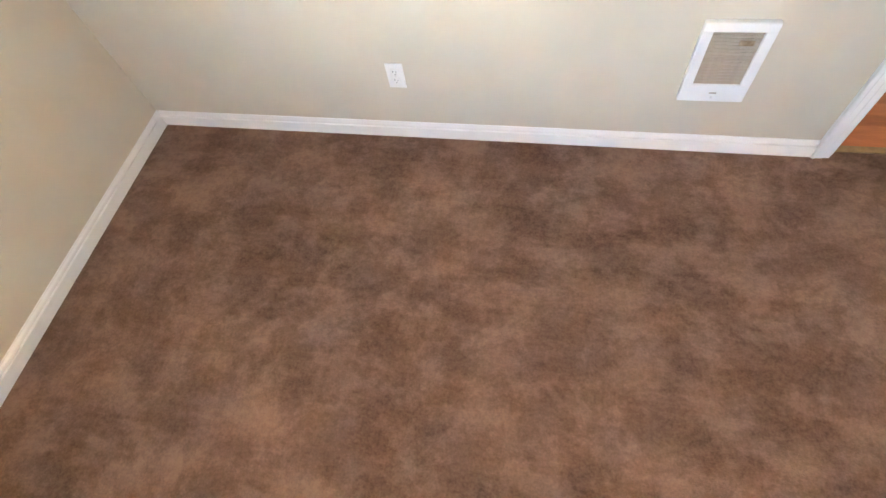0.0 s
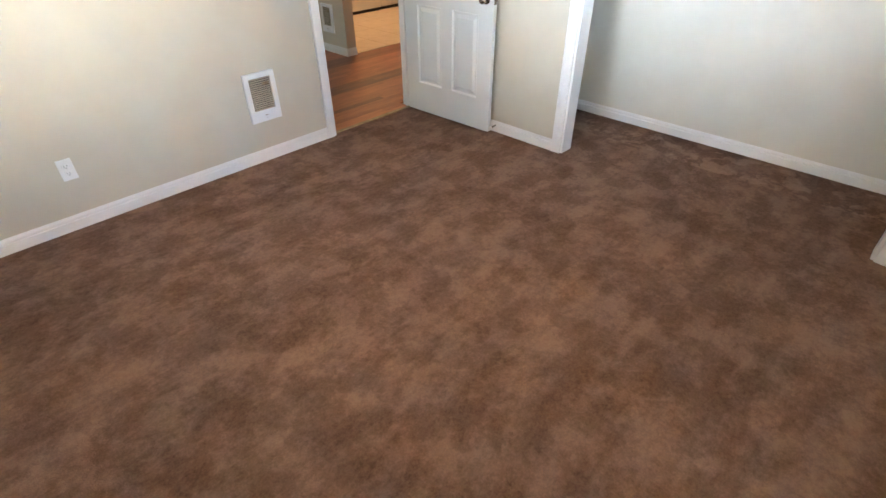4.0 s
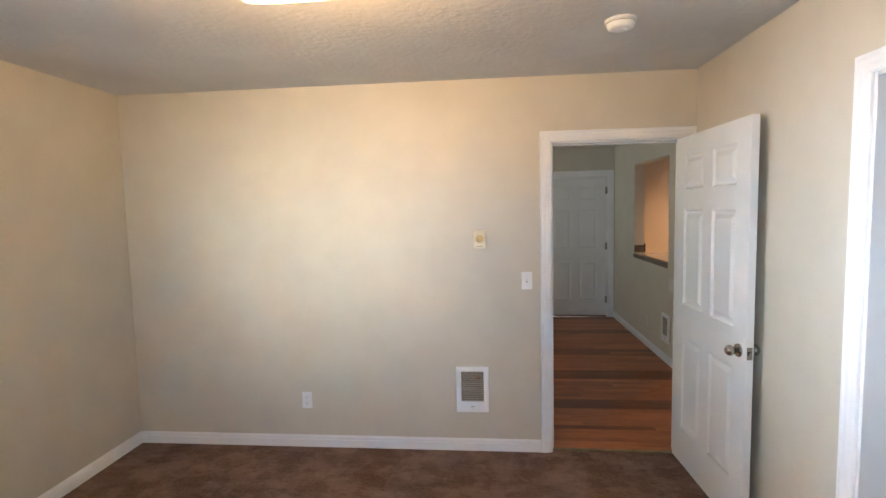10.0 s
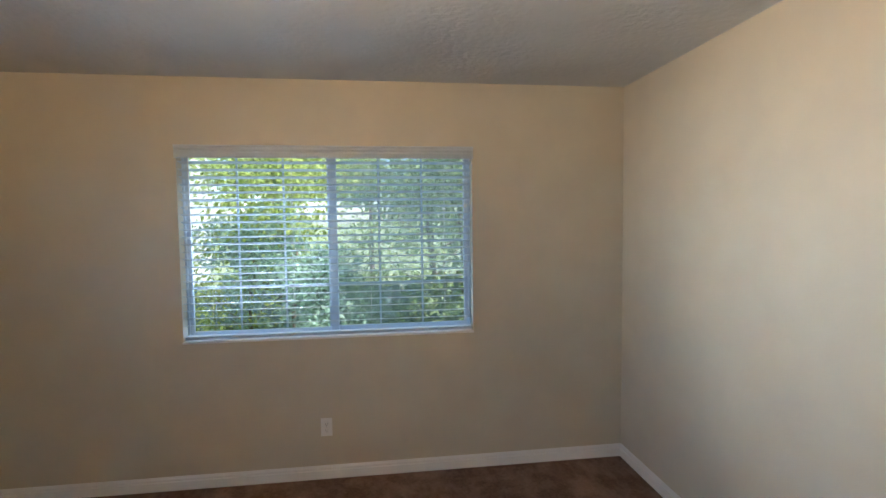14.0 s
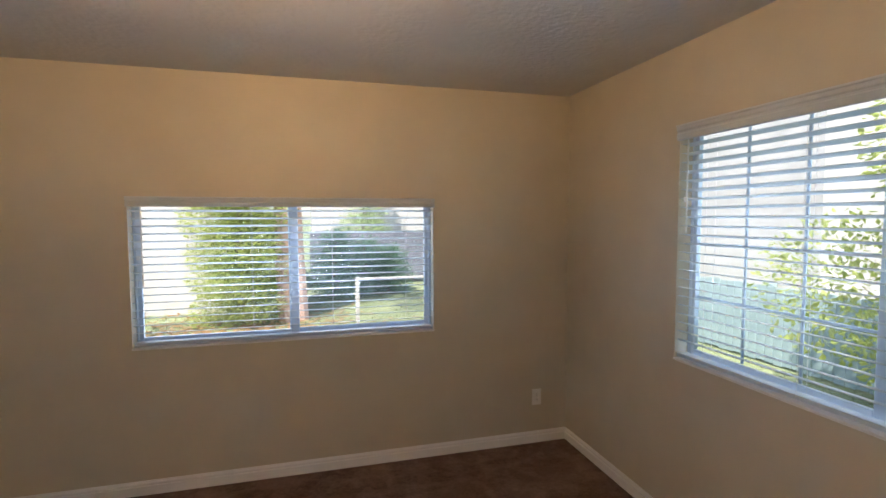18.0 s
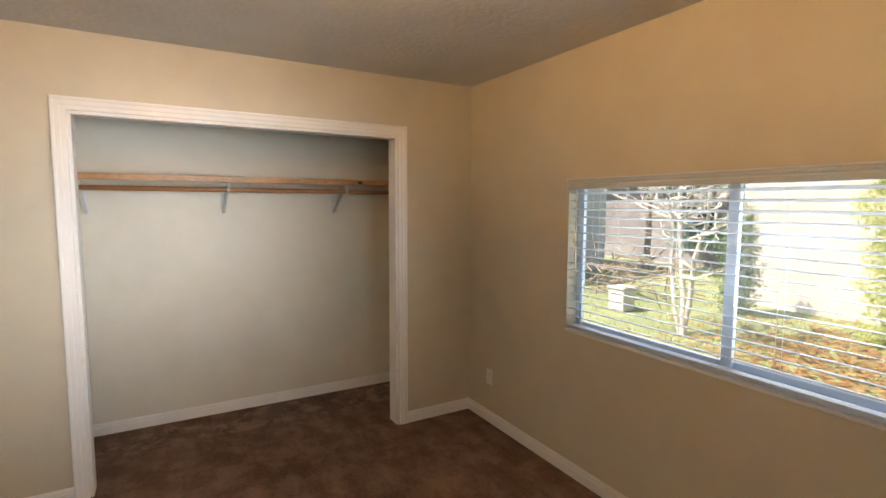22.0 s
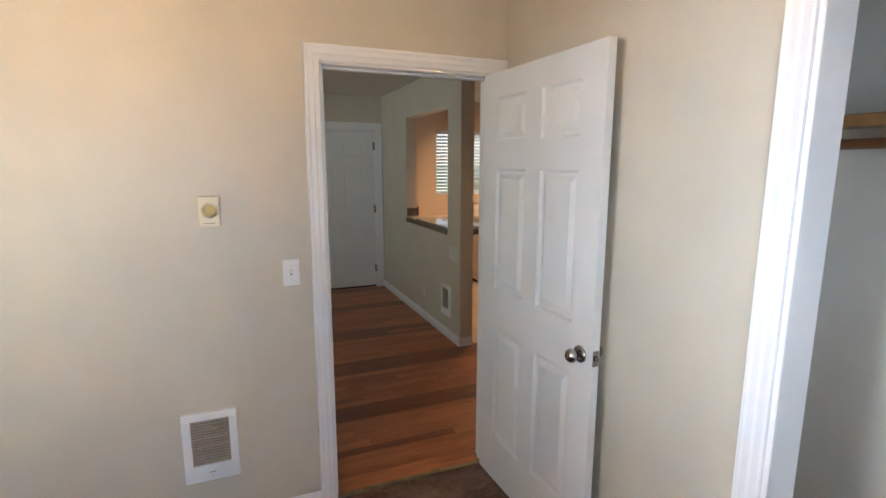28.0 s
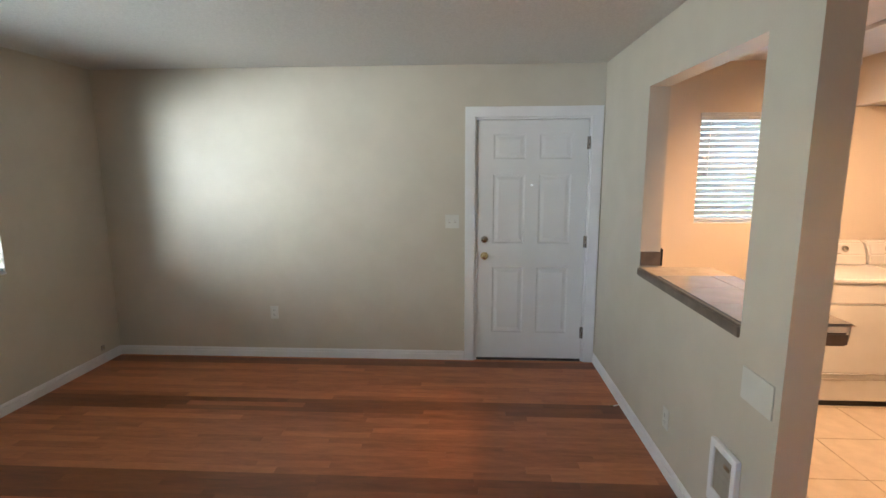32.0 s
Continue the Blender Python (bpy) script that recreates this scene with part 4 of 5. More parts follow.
thermo = thing("thermostat", pose(0.911, YN, 1.434), "ivory dial thermostat yellowed with age", "thermostat")
part("housing", boxed(-0.040, 0.040, -0.030, -0.0005, -0.061, 0.061, bev=0.006), IVORY, thermo)
dial = part("dial", lathe([(0, 0.014), (0.020, 0.014), (0.023, 0.011), (0.024, 0.0), (0, 0)], 32), YELLOWED, thermo, "yellowed round dial", True, pose(0.004, -0.030, 0.004, 90, 0, 0))
part("dial_rim", lathe([(0.024, 0.0), (0.031, 0.0), (0.031, 0.003), (0.024, 0.004)], 32), IVORY, dial, "", True)
for x in (-0.024, -0.012, 0.0, 0.012, 0.024):
    part("vent_slot", boxed(x - 0.0035, x + 0.0035, -0.026, -0.010, 0.0600, 0.0616), DARKSLOT, thermo)
part("marks", boxed(-0.022, 0.022, -0.0315, -0.0295, -0.048, -0.044), GRILLE, thermo)

jack = thing("cable_jack", pose(LW, 5.46, 0.135, 0, 0, 90), "small brown cable jack low on the wall", "wall plate")
part("cover_plate", boxed(-0.018, 0.018, -0.012, -0.0005, -0.022, 0.022, bev=0.003), GRILLE, jack)
part("connector", cyl(bmesh.new(), (0, -0.012, 0), (0, -0.022, 0), 0.005, 10), BRASS, jack)

smoke = thing("smoke_detector", pose(1.572, 0.640, H), "round off-white smoke detector on the ceiling", "smoke detector")
part("base", lathe([(0, 0), (0.068, 0), (0.068, -0.010), (0.062, -0.012), (0, -0.012)], 36), PLASTIC, smoke, "", True)
part("cover", lathe([(0.060, -0.012), (0.061, -0.020), (0.055, -0.036), (0.040, -0.042), (0, -0.043)], 36), PLASTIC, smoke, "", True)
part("vent_ring", lathe([(0.0605, -0.014), (0.0625, -0.015), (0.0625, -0.018), (0.0605, -0.019)], 36), GRILLE, smoke)
part("test_button", lathe([(0, -0.046), (0.010, -0.045), (0.012, -0.042), (0, -0.042)], 20), PLASTIC, smoke, "", True, pose(0.02, 0, 0))


# ---- ceiling lamp ----
def square_lamp(cx, cy):
    root = thing("ceiling_lamp", pose(cx, cy, H), "lit semi-flush lamp with a square frosted glass dish and brass finial", "ceiling lamp")
    part("canopy", lathe([(0, -0.0005), (0.070, -0.0005), (0.068, -0.012), (0.045, -0.028), (0.012, -0.034), (0, -0.034)], 32), BRASS, root, "round brass canopy", True)
    n, hw, sag = 12, 0.150, 0.009
    bm = bmesh.new()
    grid = []
    for i in range(n + 1):
        row = []
        for j in range(n + 1):
            u, v = 2 * i / n - 1, 2 * j / n - 1
            r = max(abs(u), abs(v))
            s = (u * u + v * v) / 2
            cut = 1 - 0.05 * (abs(u * v)) ** 3
            row.append(bm.verts.new((u * hw * cut, v * hw * cut, -0.212 + sag * (0.35 * r ** 2.5 + 0.65 * s))))
        grid.append(row)
    for i in range(n):
        for j in range(n):
            bm.faces.new((grid[i][j], grid[i][j + 1], grid[i + 1][j + 1], grid[i + 1][j]))
    bmesh.ops.solidify(bm, geom=bm.faces[:], thickness=0.004)
    bmesh.ops.recalc_face_normals(bm, faces=bm.faces)
    part("glass_shade", bm, LAMP_GLASS, root, "glowing frosted square glass", True)
    part("finial", lathe([(0, -0.236), (0.006, -0.234), (0.009, -0.228), (0.005, -0.222), (0.014, -0.218), (0.014, -0.214), (0, -0.214)], 20), BRASS, root, "small brass finial", True)
    part("stem", cyl(bmesh.new(), (0, 0, -0.213), (0, 0, -0.030), 0.006, 10), BRASS, root)
    part("cross_arm", cyl(bmesh.new(), (-0.065, 0, -0.090), (0.065, 0, -0.090), 0.008, 10), BRASS, root)
    for x in (-0.065, 0.065):
        part("bulb", lathe([(0, -0.183), (0.018, -0.178), (0.029, -0.160), (0.024, -0.136), (0.014, -0.120), (0.014, -0.090), (0, -0.090)], 18), BULB, root, "lit bulb", True, pose(x, 0, 0))
    return root


LX, LY = 0.415, -0.378
square_lamp(LX, LY)


def point_lamp(name, at, energy, color, radius):
    data = bpy.data.lights.new(name, "POINT")
    data.energy, data.color, data.shadow_soft_size = energy, color, radius
    ob = new(name, data)
    ob.location = at
    return ob


def spot_lamp(name, at, target, energy, color, cone, radius, blend):
    data = bpy.data.lights.new(name, "SPOT")
    data.energy, data.color, data.shadow_soft_size = energy, color, radius
    data.spot_size, data.spot_blend = radians(cone), blend
    ob = new(name, data)
    ob.matrix_world = look(at, target)
    return ob


point_lamp("ceiling_lamp_light", (LX, LY, H - 0.166), 25.0, (1.0, 0.615, 0.25), 0.045)


# ---- living room and kitchen ----
def bar_counter():
    root = thing("bar_counter", pose(0, 0, 0), "tiled bar counter with a dark wooden edge in the wall opening", "counter")
    z = PB
    bm = bmesh.new()
    outline = [(PX - 0.012, PS + 0.002), (PX + PT + 0.001, PS + 0.002), (PX + PT + 0.001, PS - 0.08), (3.14, PS - 0.08), (3.24, PS + 0.04), (3.24, PN - 0.002), (PX - 0.012, PN - 0.002)]
    lo = [bm.verts.new((x, y, z - 0.048)) for x, y in outline]
    hi = [bm.verts.new((x, y, z + 0.004)) for x, y in outline]
    bm.faces.new(lo[::-1])
    bm.faces.new(hi)
    for i in range(len(lo)):
        j = (i + 1) % len(lo)
        bm.faces.new((lo[i], lo[j], hi[j], hi[i]))
    bmesh.ops.recalc_face_normals(bm, faces=bm.faces)
    bmesh.ops.bevel(bm, geom=[e for e in bm.edges if abs(e.verts[0].co.z - e.verts[1].co.z) < 1e-4], offset=0.006, segments=2, affect="EDGES")
    part("edge_board", bm, COUNTER_EDGE, root, "dark brown wooden edge")
    x0, x1, y0, s = PX + 0.008, 3.226, PS + 0.010, 0.295
    widths = ((x0, s), (x0 + s, x1 - x0 - s))
    cut = [mesh_of("tile", boxed(0, wx - 0.004, 0, s - 0.004, 0, 0.008, bev=0.0015, seg=1), CTILE) for _, wx in widths]
    part("grout_bed", boxed(x0 - 0.004, x1 + 0.004, y0 - 0.004, PN - 0.006, z + 0.004, z + 0.007), GROUT, root)
    n = int((PN - 0.006 - y0) / s)
    for i, (xa, _) in enumerate(widths):
        for k in range(n + 1):
            if y0 + k * s + s > PN:
                continue
            shared("tile", cut[i], root, pose(xa, y0 + k * s, z + 0.0065))
    part("trim_edge", boxed(PX + PT + 0.001, PX + PT + 0.012, PN - 0.022, PN - 0.003, z + 0.016, z + 0.125, bev=0.002, seg=1), DARKSLOT, root, "dark trim edge")
    part("backsplash", boxed(PX + 0.001, PX + PT, PN - 0.020, PN - 0.003, z + 0.016, z + 0.105, bev=0.003), COUNTER_EDGE, root, "dark tile backsplash strip")
    return root


bar_counter()


def laundry_machine(at, label, washer):
    """Top-console machine: x 0..w, y 0 front to depth, z up."""
    w, d, h = 0.765, 0.68, 0.915
    root = thing("washing_machine" if washer else "clothes_dryer", at, label, "washing machine" if washer else "dryer", "laundry machines side by side")
    part("cabinet", boxed(0.003, w - 0.003, 0.004, d, 0.045, h - 0.030, bev=0.008), APPLIANCE, root)
    part("kick_base", boxed(0.02, w - 0.02, 0.03, d - 0.02, 0.0, 0.046), RUBBER, root)
    top = part("top_deck", boxed(0.0, w, -0.008, d, h - 0.032, h, bev=0.012), APPLIANCE, root)
    if washer:
        part("lid", boxed(0.10, w - 0.10, 0.05, d - 0.20, h - 0.002, h + 0.010, bev=0.006), APPLIANCE, top)
    else:
        door = part("front_door", boxed(0.115, w - 0.105, -0.004, 0.006, 0.245, 0.745, bev=0.014), APPLIANCE, root, "large rounded square dryer door")
        # flat darker sheet draws the shadow line round the door
        part("door_gap", boxed(0.108, w - 0.098, 0.0015, 0.0055, 0.238, 0.752), GRILLE, root, "thin shadow gap round the door")
        part("door_grip", boxed(0.14, 0.165, -0.008, -0.002, 0.50, 0.58, bev=0.004), APPLIANCE, door)
        part("vent_louvre", boxed(0.12, w - 0.11, -0.001, 0.006, 0.200, 0.206), GRILLE, root)
    bm = bmesh.new()
    prof = [(d - 0.165, h - 0.002), (d - 0.155, h + 0.075), (d - 0.110, h + 0.165), (d - 0.060, h + 0.180), (d - 0.002, h + 0.170), (d - 0.002, h - 0.002)]
    a = [bm.verts.new((0.012, y, z)) for y, z in prof]
    b = [bm.verts.new((w - 0.012, y, z)) for y, z in prof]
    for i in range(len(prof)):
        j = (i + 1) % len(prof)
        bm.faces.new((a[i], b[i], b[j], a[j]))
    bm.faces.new(a)
    bm.faces.new(b[::-1])
    bmesh.ops.recalc_face_normals(bm, faces=bm.faces)
    bmesh.ops.bevel(bm, geom=bm.edges[:], offset=0.010, segments=2, affect="EDGES")
    con = part("console", bm, APPLIANCE, root, "raised rear control console")
    tilt = 90 - math.degrees(math.atan2(0.045, 0.09))
    for x in ((0.16, 0.27, 0.38, 0.66) if washer else (0.16, 0.60)):
        k = part("control_knob", lathe([(0, 0.020), (0.014, 0.020), (0.018, 0.012), (0.022, 0.002), (0.022, 0), (0, 0)], 20), CHROME, con, "round silver control knob", True,
                 pose(x, d - 0.136, h + 0.118, tilt, 0, 0))
        part("dial_ring", lathe([(0.024, 0.0), (0.031, 0.0), (0.031, 0.002), (0.024, 0.002)], 24), GRILLE, k)
    part("label_strip", boxed(0.12, w - 0.2, -0.001, 0.001, -0.006, 0.006), BRASS if washer else GRILLE, con, at=pose(0, d - 0.150, h + 0.084, 90 - tilt, 0, 0))
    return root


laundry_machine(pose(4.005, 4.920, 0.0), "white enamelled dryer with a large front door", False)
laundry_machine(pose(4.780, 4.935, 0.0), "white top-loading washing machine with silver knobs", True)
box_ = thing("laundry_valve_box", pose(5.210, LN, 1.135), "recessed plastic supply box with taps behind the machines", "supply box")
part("box_frame", boxed(-0.075, 0.075, -0.008, -0.0005, -0.055, 0.055, bev=0.003), PLASTIC, box_)
part("recess", boxed(-0.058, 0.058, -0.0095, -0.0075, -0.040, 0.038), DARKSLOT, box_)
for x in (-0.025, 0.025):
    part("tap", cyl(bmesh.new(), (x, -0.009, -0.01), (x, -0.030, -0.01), 0.010, 10), BRASS, box_)

counter = thing("kitchen_counter", pose(5.56, 5.02, 0), "kitchen base unit with a dark tiled worktop", "counter")
part("base_cabinet", boxed(0.0, KE - 5.56 - 0.002, 0.03, LN - 5.02 - 0.002, 0.09, 0.88, bev=0.003), TRIM, counter)
part("worktop", boxed(-0.01, KE - 5.56 - 0.002, -0.01, LN - 5.02 - 0.002, 0.882, 0.925, bev=0.006), COUNTER_EDGE, counter)
part("toe_kick", boxed(0.0, KE - 5.56 - 0.002, 0.09, LN - 5.02 - 0.002, 0.0, 0.09), RUBBER, counter)
part("backsplash", boxed(-0.01, KE - 5.56 - 0.002, LN - 5.02 - 0.022, LN - 5.02 - 0.002, 0.927, 1.14, bev=0.003), COUNTER_EDGE, counter, "dark tiled backsplash")
fau = thing("sink_faucet", pose(6.0, 5.50, 0.925), "chrome kitchen faucet at the sink", "faucet")
part("base", lathe([(0, 0), (0.030, 0), (0.028, 0.012), (0.016, 0.03), (0.013, 0.12), (0, 0.12)], 20), CHROME, fau, "", True)
part("spout", cyl(bmesh.new(), (0, 0, 0.11), (0, -0.19, 0.15), 0.010, 12), CHROME, fau, "", True)
for x in (-0.09, 0.09):
    part("handle", lathe([(0, 0.05), (0.020, 0.045), (0.022, 0.02), (0.014, 0.0), (0, 0)], 16), CHROME, fau, "", True, pose(x, 0, 0))

soffit = tagged(part("soffit", boxed(4.68, KE, 5.30, LN, 2.125, HL), PAINT_LAMPLIT), "boxed-in soffit under the kitchen ceiling", "soffit", kind="structure")

fridge = thing("refrigerator", pose(4.86, 4.234, 0, 0, 0, -90), "tall off-white refrigerator seen from its side", "refrigerator")
part("cabinet", boxed(0.0, 0.72, 0.0, 0.74, 0.04, 1.66, bev=0.012), FRIDGE, fridge)
part("fridge_door", boxed(-0.066, -0.004, 0.002, 0.738, 0.09, 1.16, bev=0.012), FRIDGE, fridge)
part("freezer_door", boxed(-0.066, -0.004, 0.002, 0.738, 1.172, 1.655, bev=0.012), FRIDGE, fridge)
part("handle", boxed(-0.095, -0.066, 0.03, 0.055, 0.75, 1.12, bev=0.008), FRIDGE, fridge)
part("handle", boxed(-0.095, -0.066, 0.03, 0.055, 1.20, 1.45, bev=0.008), FRIDGE, fridge)
part("kick_plate", boxed(-0.01, 0.70, 0.02, 0.72, 0.0, 0.041), RUBBER, fridge)

track = thing("track_light", pose(0, 0, HL), "white ceiling track light with swivelling spot heads, one lit", "track light")
part("rail", boxed(4.040, 4.080, 3.45, 5.05, -0.028, -0.0005, bev=0.004), TRACKWHITE, track)


def spot_head(y, aim, lit):
    h = part("spot_head", lathe([(0, 0.09), (0.022, 0.088), (0.036, 0.060), (0.040, 0.0), (0.043, -0.045), (0.046, -0.052), (0.041, -0.052), (0.036, -0.040), (0.0, -0.036)], 24), TRACKWHITE, track, "white bell-shaped spot head", True,
             pose(4.060, y, -0.155, *aim))
    part("bulb", lathe([(0, -0.050), (0.022, -0.048), (0.034, -0.040), (0.0, -0.034)], 20), BULB if lit else PLASTIC, h, "lit reflector bulb" if lit else "", True)
    part("stem", cyl(bmesh.new(), (4.060, y, -0.028), (4.060, y, -0.090), 0.008, 10), TRACKWHITE, track)


spot_head(4.85, (-20, 20, 0), False)
spot_head(4.33, (-32, 38, 0), True)
spot_head(3.86, (35, 40, 0), False)
spot_lamp("track_light_lamp", (4.02, 4.29, HL - 0.225), (4.70, 4.70, 0.0), 30, (1.0, 0.58, 0.28), 172, 0.12, 0.8)

cable = thing("coax_cable", pose(0, 0, 0), "short loose cable end beside the partition baseboard", "cable")
part("cable_sleeve", cyl(cyl(bmesh.new(), (PX - 0.014, 4.84, 0.030), (PX - 0.040, 4.85, 0.012), 0.004, 8), (PX - 0.040, 4.85, 0.012), (PX - 0.060, 4.855, 0.006), 0.004, 8), PLASTIC, cable)
part("plug", cyl(bmesh.new(), (PX - 0.060, 4.855, 0.006), (PX - 0.080, 4.86, 0.006), 0.0055, 10), BRASS, cable)


# ---- outside ----
def blade(bm, base, way, length, width, up):
    way = way.normalized()
    side = way.cross(up)
    if side.length < 1e-3:
        side = Vector((1, 0, 0))
    side = side.normalized() * width / 2
    n = way.cross(side).normalized() * width * 0.18
    p0, p1, p2 = base, base + way * length * 0.5, base + way * length
    a, b, c, d = bm.verts.new(p0), bm.verts.new(p1 + side + n), bm.verts.new(p2), bm.verts.new(p1 - side + n)
    bm.faces.new((a, b, c))
    bm.faces.new((a, c, d))


def foliage_material(name, a, b_):
    m = material(name, a, 0.55, 0.0, 0.3)
    b = m.node_tree.nodes["Principled BSDF"]
    g = m.node_tree.nodes.new("ShaderNodeNewGeometry")
    c = mix(m, g.outputs["Random Per Island"], a, b_)
    wire(m, c, b.inputs["Base Color"])
    b.inputs["Transmission Weight"].default_value = 0.0
    b.inputs["Subsurface Weight"].default_value = 0.0
    tr = m.node_tree.nodes.new("ShaderNodeBsdfTranslucent")
    wire(m, c, tr.inputs["Color"])
    sh = m.node_tree.nodes.new("ShaderNodeMixShader")
    sh.inputs[0].default_value = 0.66
    wire(m, b.outputs[0], sh.inputs[1])
    wire(m, tr.outputs[0], sh.inputs[2])
    wire(m, sh.outputs[0], m.node_tree.nodes["Material Output"].inputs["Surface"])
    return m


LEAF = foliage_material("leaf_green", (0.34, 0.44, 0.20), (0.54, 0.62, 0.32))
LEAF_LIME = foliage_material("hedge_green", (0.34, 0.42, 0.11), (0.56, 0.61, 0.22))
# darker, bluer leaves: the shade they stand in is put into the colour
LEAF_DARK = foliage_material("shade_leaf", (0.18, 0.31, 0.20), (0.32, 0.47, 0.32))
LEAF_MINT = foliage_material("broad_leaf", (0.36, 0.50, 0.38), (0.56, 0.68, 0.55))
LEAF_SLIM = foliage_material("young_evergreen", (0.10, 0.17, 0.08), (0.30, 0.36, 0.15))
LEAF_GOLD = foliage_material("autumn_leaf", (0.36, 0.20, 0.10), (0.62, 0.44, 0.24))
GRASS = foliage_material("grass_blade", (0.16, 0.22, 0.10), (0.27, 0.33, 0.16))
BARK = mottled("bark", (0.20, 0.15, 0.11), (0.34, 0.27, 0.21), 9, 0.9, 0.6, 30, distance=0.02)
PALEBARK = mottled("pale_bark", (0.36, 0.34, 0.31), (0.60, 0.58, 0.54), 7, 0.85, 0.5, 25, distance=0.02)
PINKBARK = mottled("peeling_pink_bark", (0.60, 0.37, 0.28), (0.79, 0.56, 0.45), 4, 0.85, 0.6, 16, distance=0.03)
LAWN = mottled("lawn", (0.13, 0.17, 0.08), (0.25, 0.28, 0.14), 1.4, 0.9, 0.6, 60, fine=(18, 0.7, 1.2), distance=0.03)
SIDING = mottled("white_siding", (0.47, 0.45, 0.42), (0.54, 0.52, 0.49), 1.5, 0.6, 0.2, 30)
DARKSIDING = mottled("brown_siding", (0.21, 0.195, 0.205), (0.30, 0.28, 0.29), 1.5, 0.7, 0.2, 30)
GREYSIDING = mottled("blue_grey_siding", (0.44, 0.45, 0.50), (0.54, 0.55, 0.60), 1.5, 0.7, 0.2, 30)
ROOFING = mottled("grey_roof", (0.14, 0.15, 0.17), (0.22, 0.23, 0.25), 3, 0.8, 0.4, 60)
FENCE = mottled("teal_fence", (0.24, 0.33, 0.34), (0.33, 0.43, 0.43), 3, 0.8, 0.3, 40)
RUSTY = mottled("orange_brick", (0.42, 0.20, 0.10), (0.55, 0.30, 0.16), 6, 0.8, 0.3, 40)
WINDOWDARK = mottled("far_window", (0.05, 0.06, 0.08), (0.10, 0.12, 0.15), 2, 0.15)

bm = bmesh.new()
bmesh.ops.create_circle(bm, cap_ends=True, segments=64, radius=600, matrix=Matrix.Translation((0, 0, GZ)))
tagged(part("ground", bm, LAWN), "sunlit patchy lawn round the house", "ground", kind="structure")


def crown(rng, blobs, count, size, mat_name, mat):
    """Many small leaves scattered over lumps (centre, radii)."""
    bm = bmesh.new()
    weights = [b[1][0] * b[1][2] for b in blobs]
    for _ in range(count):
        c, r = rng.choices(blobs, weights)[0]
        d = Vector((rng.gauss(0, 1), rng.gauss(0, 1), rng.gauss(0, 1))).normalized()
        k = rng.random() ** 0.35
        p = Vector((c[0] + d.x * r[0] * k, c[1] + d.y * r[1] * k, c[2] + d.z * r[2] * k))
        way = (d + Vector((rng.gauss(0, 0.7), rng.gauss(0, 0.7), rng.gauss(-0.2, 0.6))))
        s = size * rng.uniform(0.6, 1.4)
        blade(bm, p, way, s, s * 0.62, Vector((rng.gauss(0, 0.4), rng.gauss(0, 0.4), 1)))
    return bm


def limb(bm, p, q, r0, r1, seg=8, bend=0.0, rng=None):
    p, q = Vector(p), Vector(q)
    n = 4
    prev = p
    for i in range(n):
        a, b = i / n, (i + 1) / n
        nxt = p.lerp(q, b)
        if rng and i < n - 1:
            nxt += Vector((rng.uniform(-bend, bend), rng.uniform(-bend, bend), rng.uniform(-bend, bend) * 0.5))
        cyl(bm, prev, nxt, r0 + (r1 - r0) * a, seg, r0 + (r1 - r0) * b)
        prev = nxt
    return prev


def tree(at, height, radius, leaves, leaf, mat, bark, seed, label, category="tree", trunk_r=0.12, low=0.15):
    rng = random.Random(seed)
    root = thing("tree" if category == "tree" else "shrub", pose(*at), label, category, "trees round the house")
    bm = bmesh.new()
    limb(bm, (0, 0, -0.05), (rng.uniform(-0.2, 0.2), rng.uniform(-0.2, 0.2), height * 0.7), trunk_r, trunk_r * 0.35, 10, 0.06, rng)
    blobs = []
    for i in range(11):
        a = rng.uniform(0, 2 * math.pi)
        z = height * rng.uniform(low + 0.12, 0.92)
        d = radius * rng.uniform(0.25, 0.8) * (1.05 - 0.5 * z / height)
        tip = Vector((math.cos(a) * d, math.sin(a) * d, z))
        limb(bm, (0, 0, max(0.2, z - d * 0.8)), tip, trunk_r * 0.32, trunk_r * 0.1, 6, 0.08, rng)
        s = radius * rng.uniform(0.28, 0.48)
        blobs.append((tip, (s, s, s * 0.8)))
    part("trunk", bm, bark, root)
    part("crown", crown(rng, blobs, leaves, leaf, "crown", mat), mat, root)
    return root


def bare_tree(at, height, seed, label, bark):
    rng = random.Random(seed)
    root = thing("bare_tree", pose(*at), label, "tree", "trees round the house")
    bm = bmesh.new()
    stems = [Vector((0.15, 0.05, height * 0.62)), Vector((-0.42, 0.12, height * 0.66)), Vector((0.55, -0.15, height * 0.58))]
    for k, q in enumerate(stems):
        limb(bm, (0.03 * k, 0, -0.05), q, 0.058 - 0.010 * k, 0.022, 10, 0.08, rng)
    tw = bmesh.new()
    for i in range(24):
        stem = stems[i % 3]
        p = stem * rng.uniform(0.40, 0.98)
        a = rng.uniform(0, 2 * math.pi)
        d = height * rng.uniform(0.16, 0.36)
        q = p + Vector((math.cos(a) * d, math.sin(a) * d, rng.uniform(0.1, 0.8)))
        limb(bm, p, q, 0.020, 0.008, 6, 0.10, rng)
        for _ in range(6):
            e = q + Vector((rng.gauss(0, 0.35), rng.gauss(0, 0.35), rng.gauss(0.15, 0.3)))
            limb(tw, p.lerp(q, rng.uniform(0.4, 1)), e, 0.007, 0.003, 5, 0.08, rng)
    part("trunk", bm, bark, root)
    part("twigs", tw, bark, root)
    return root


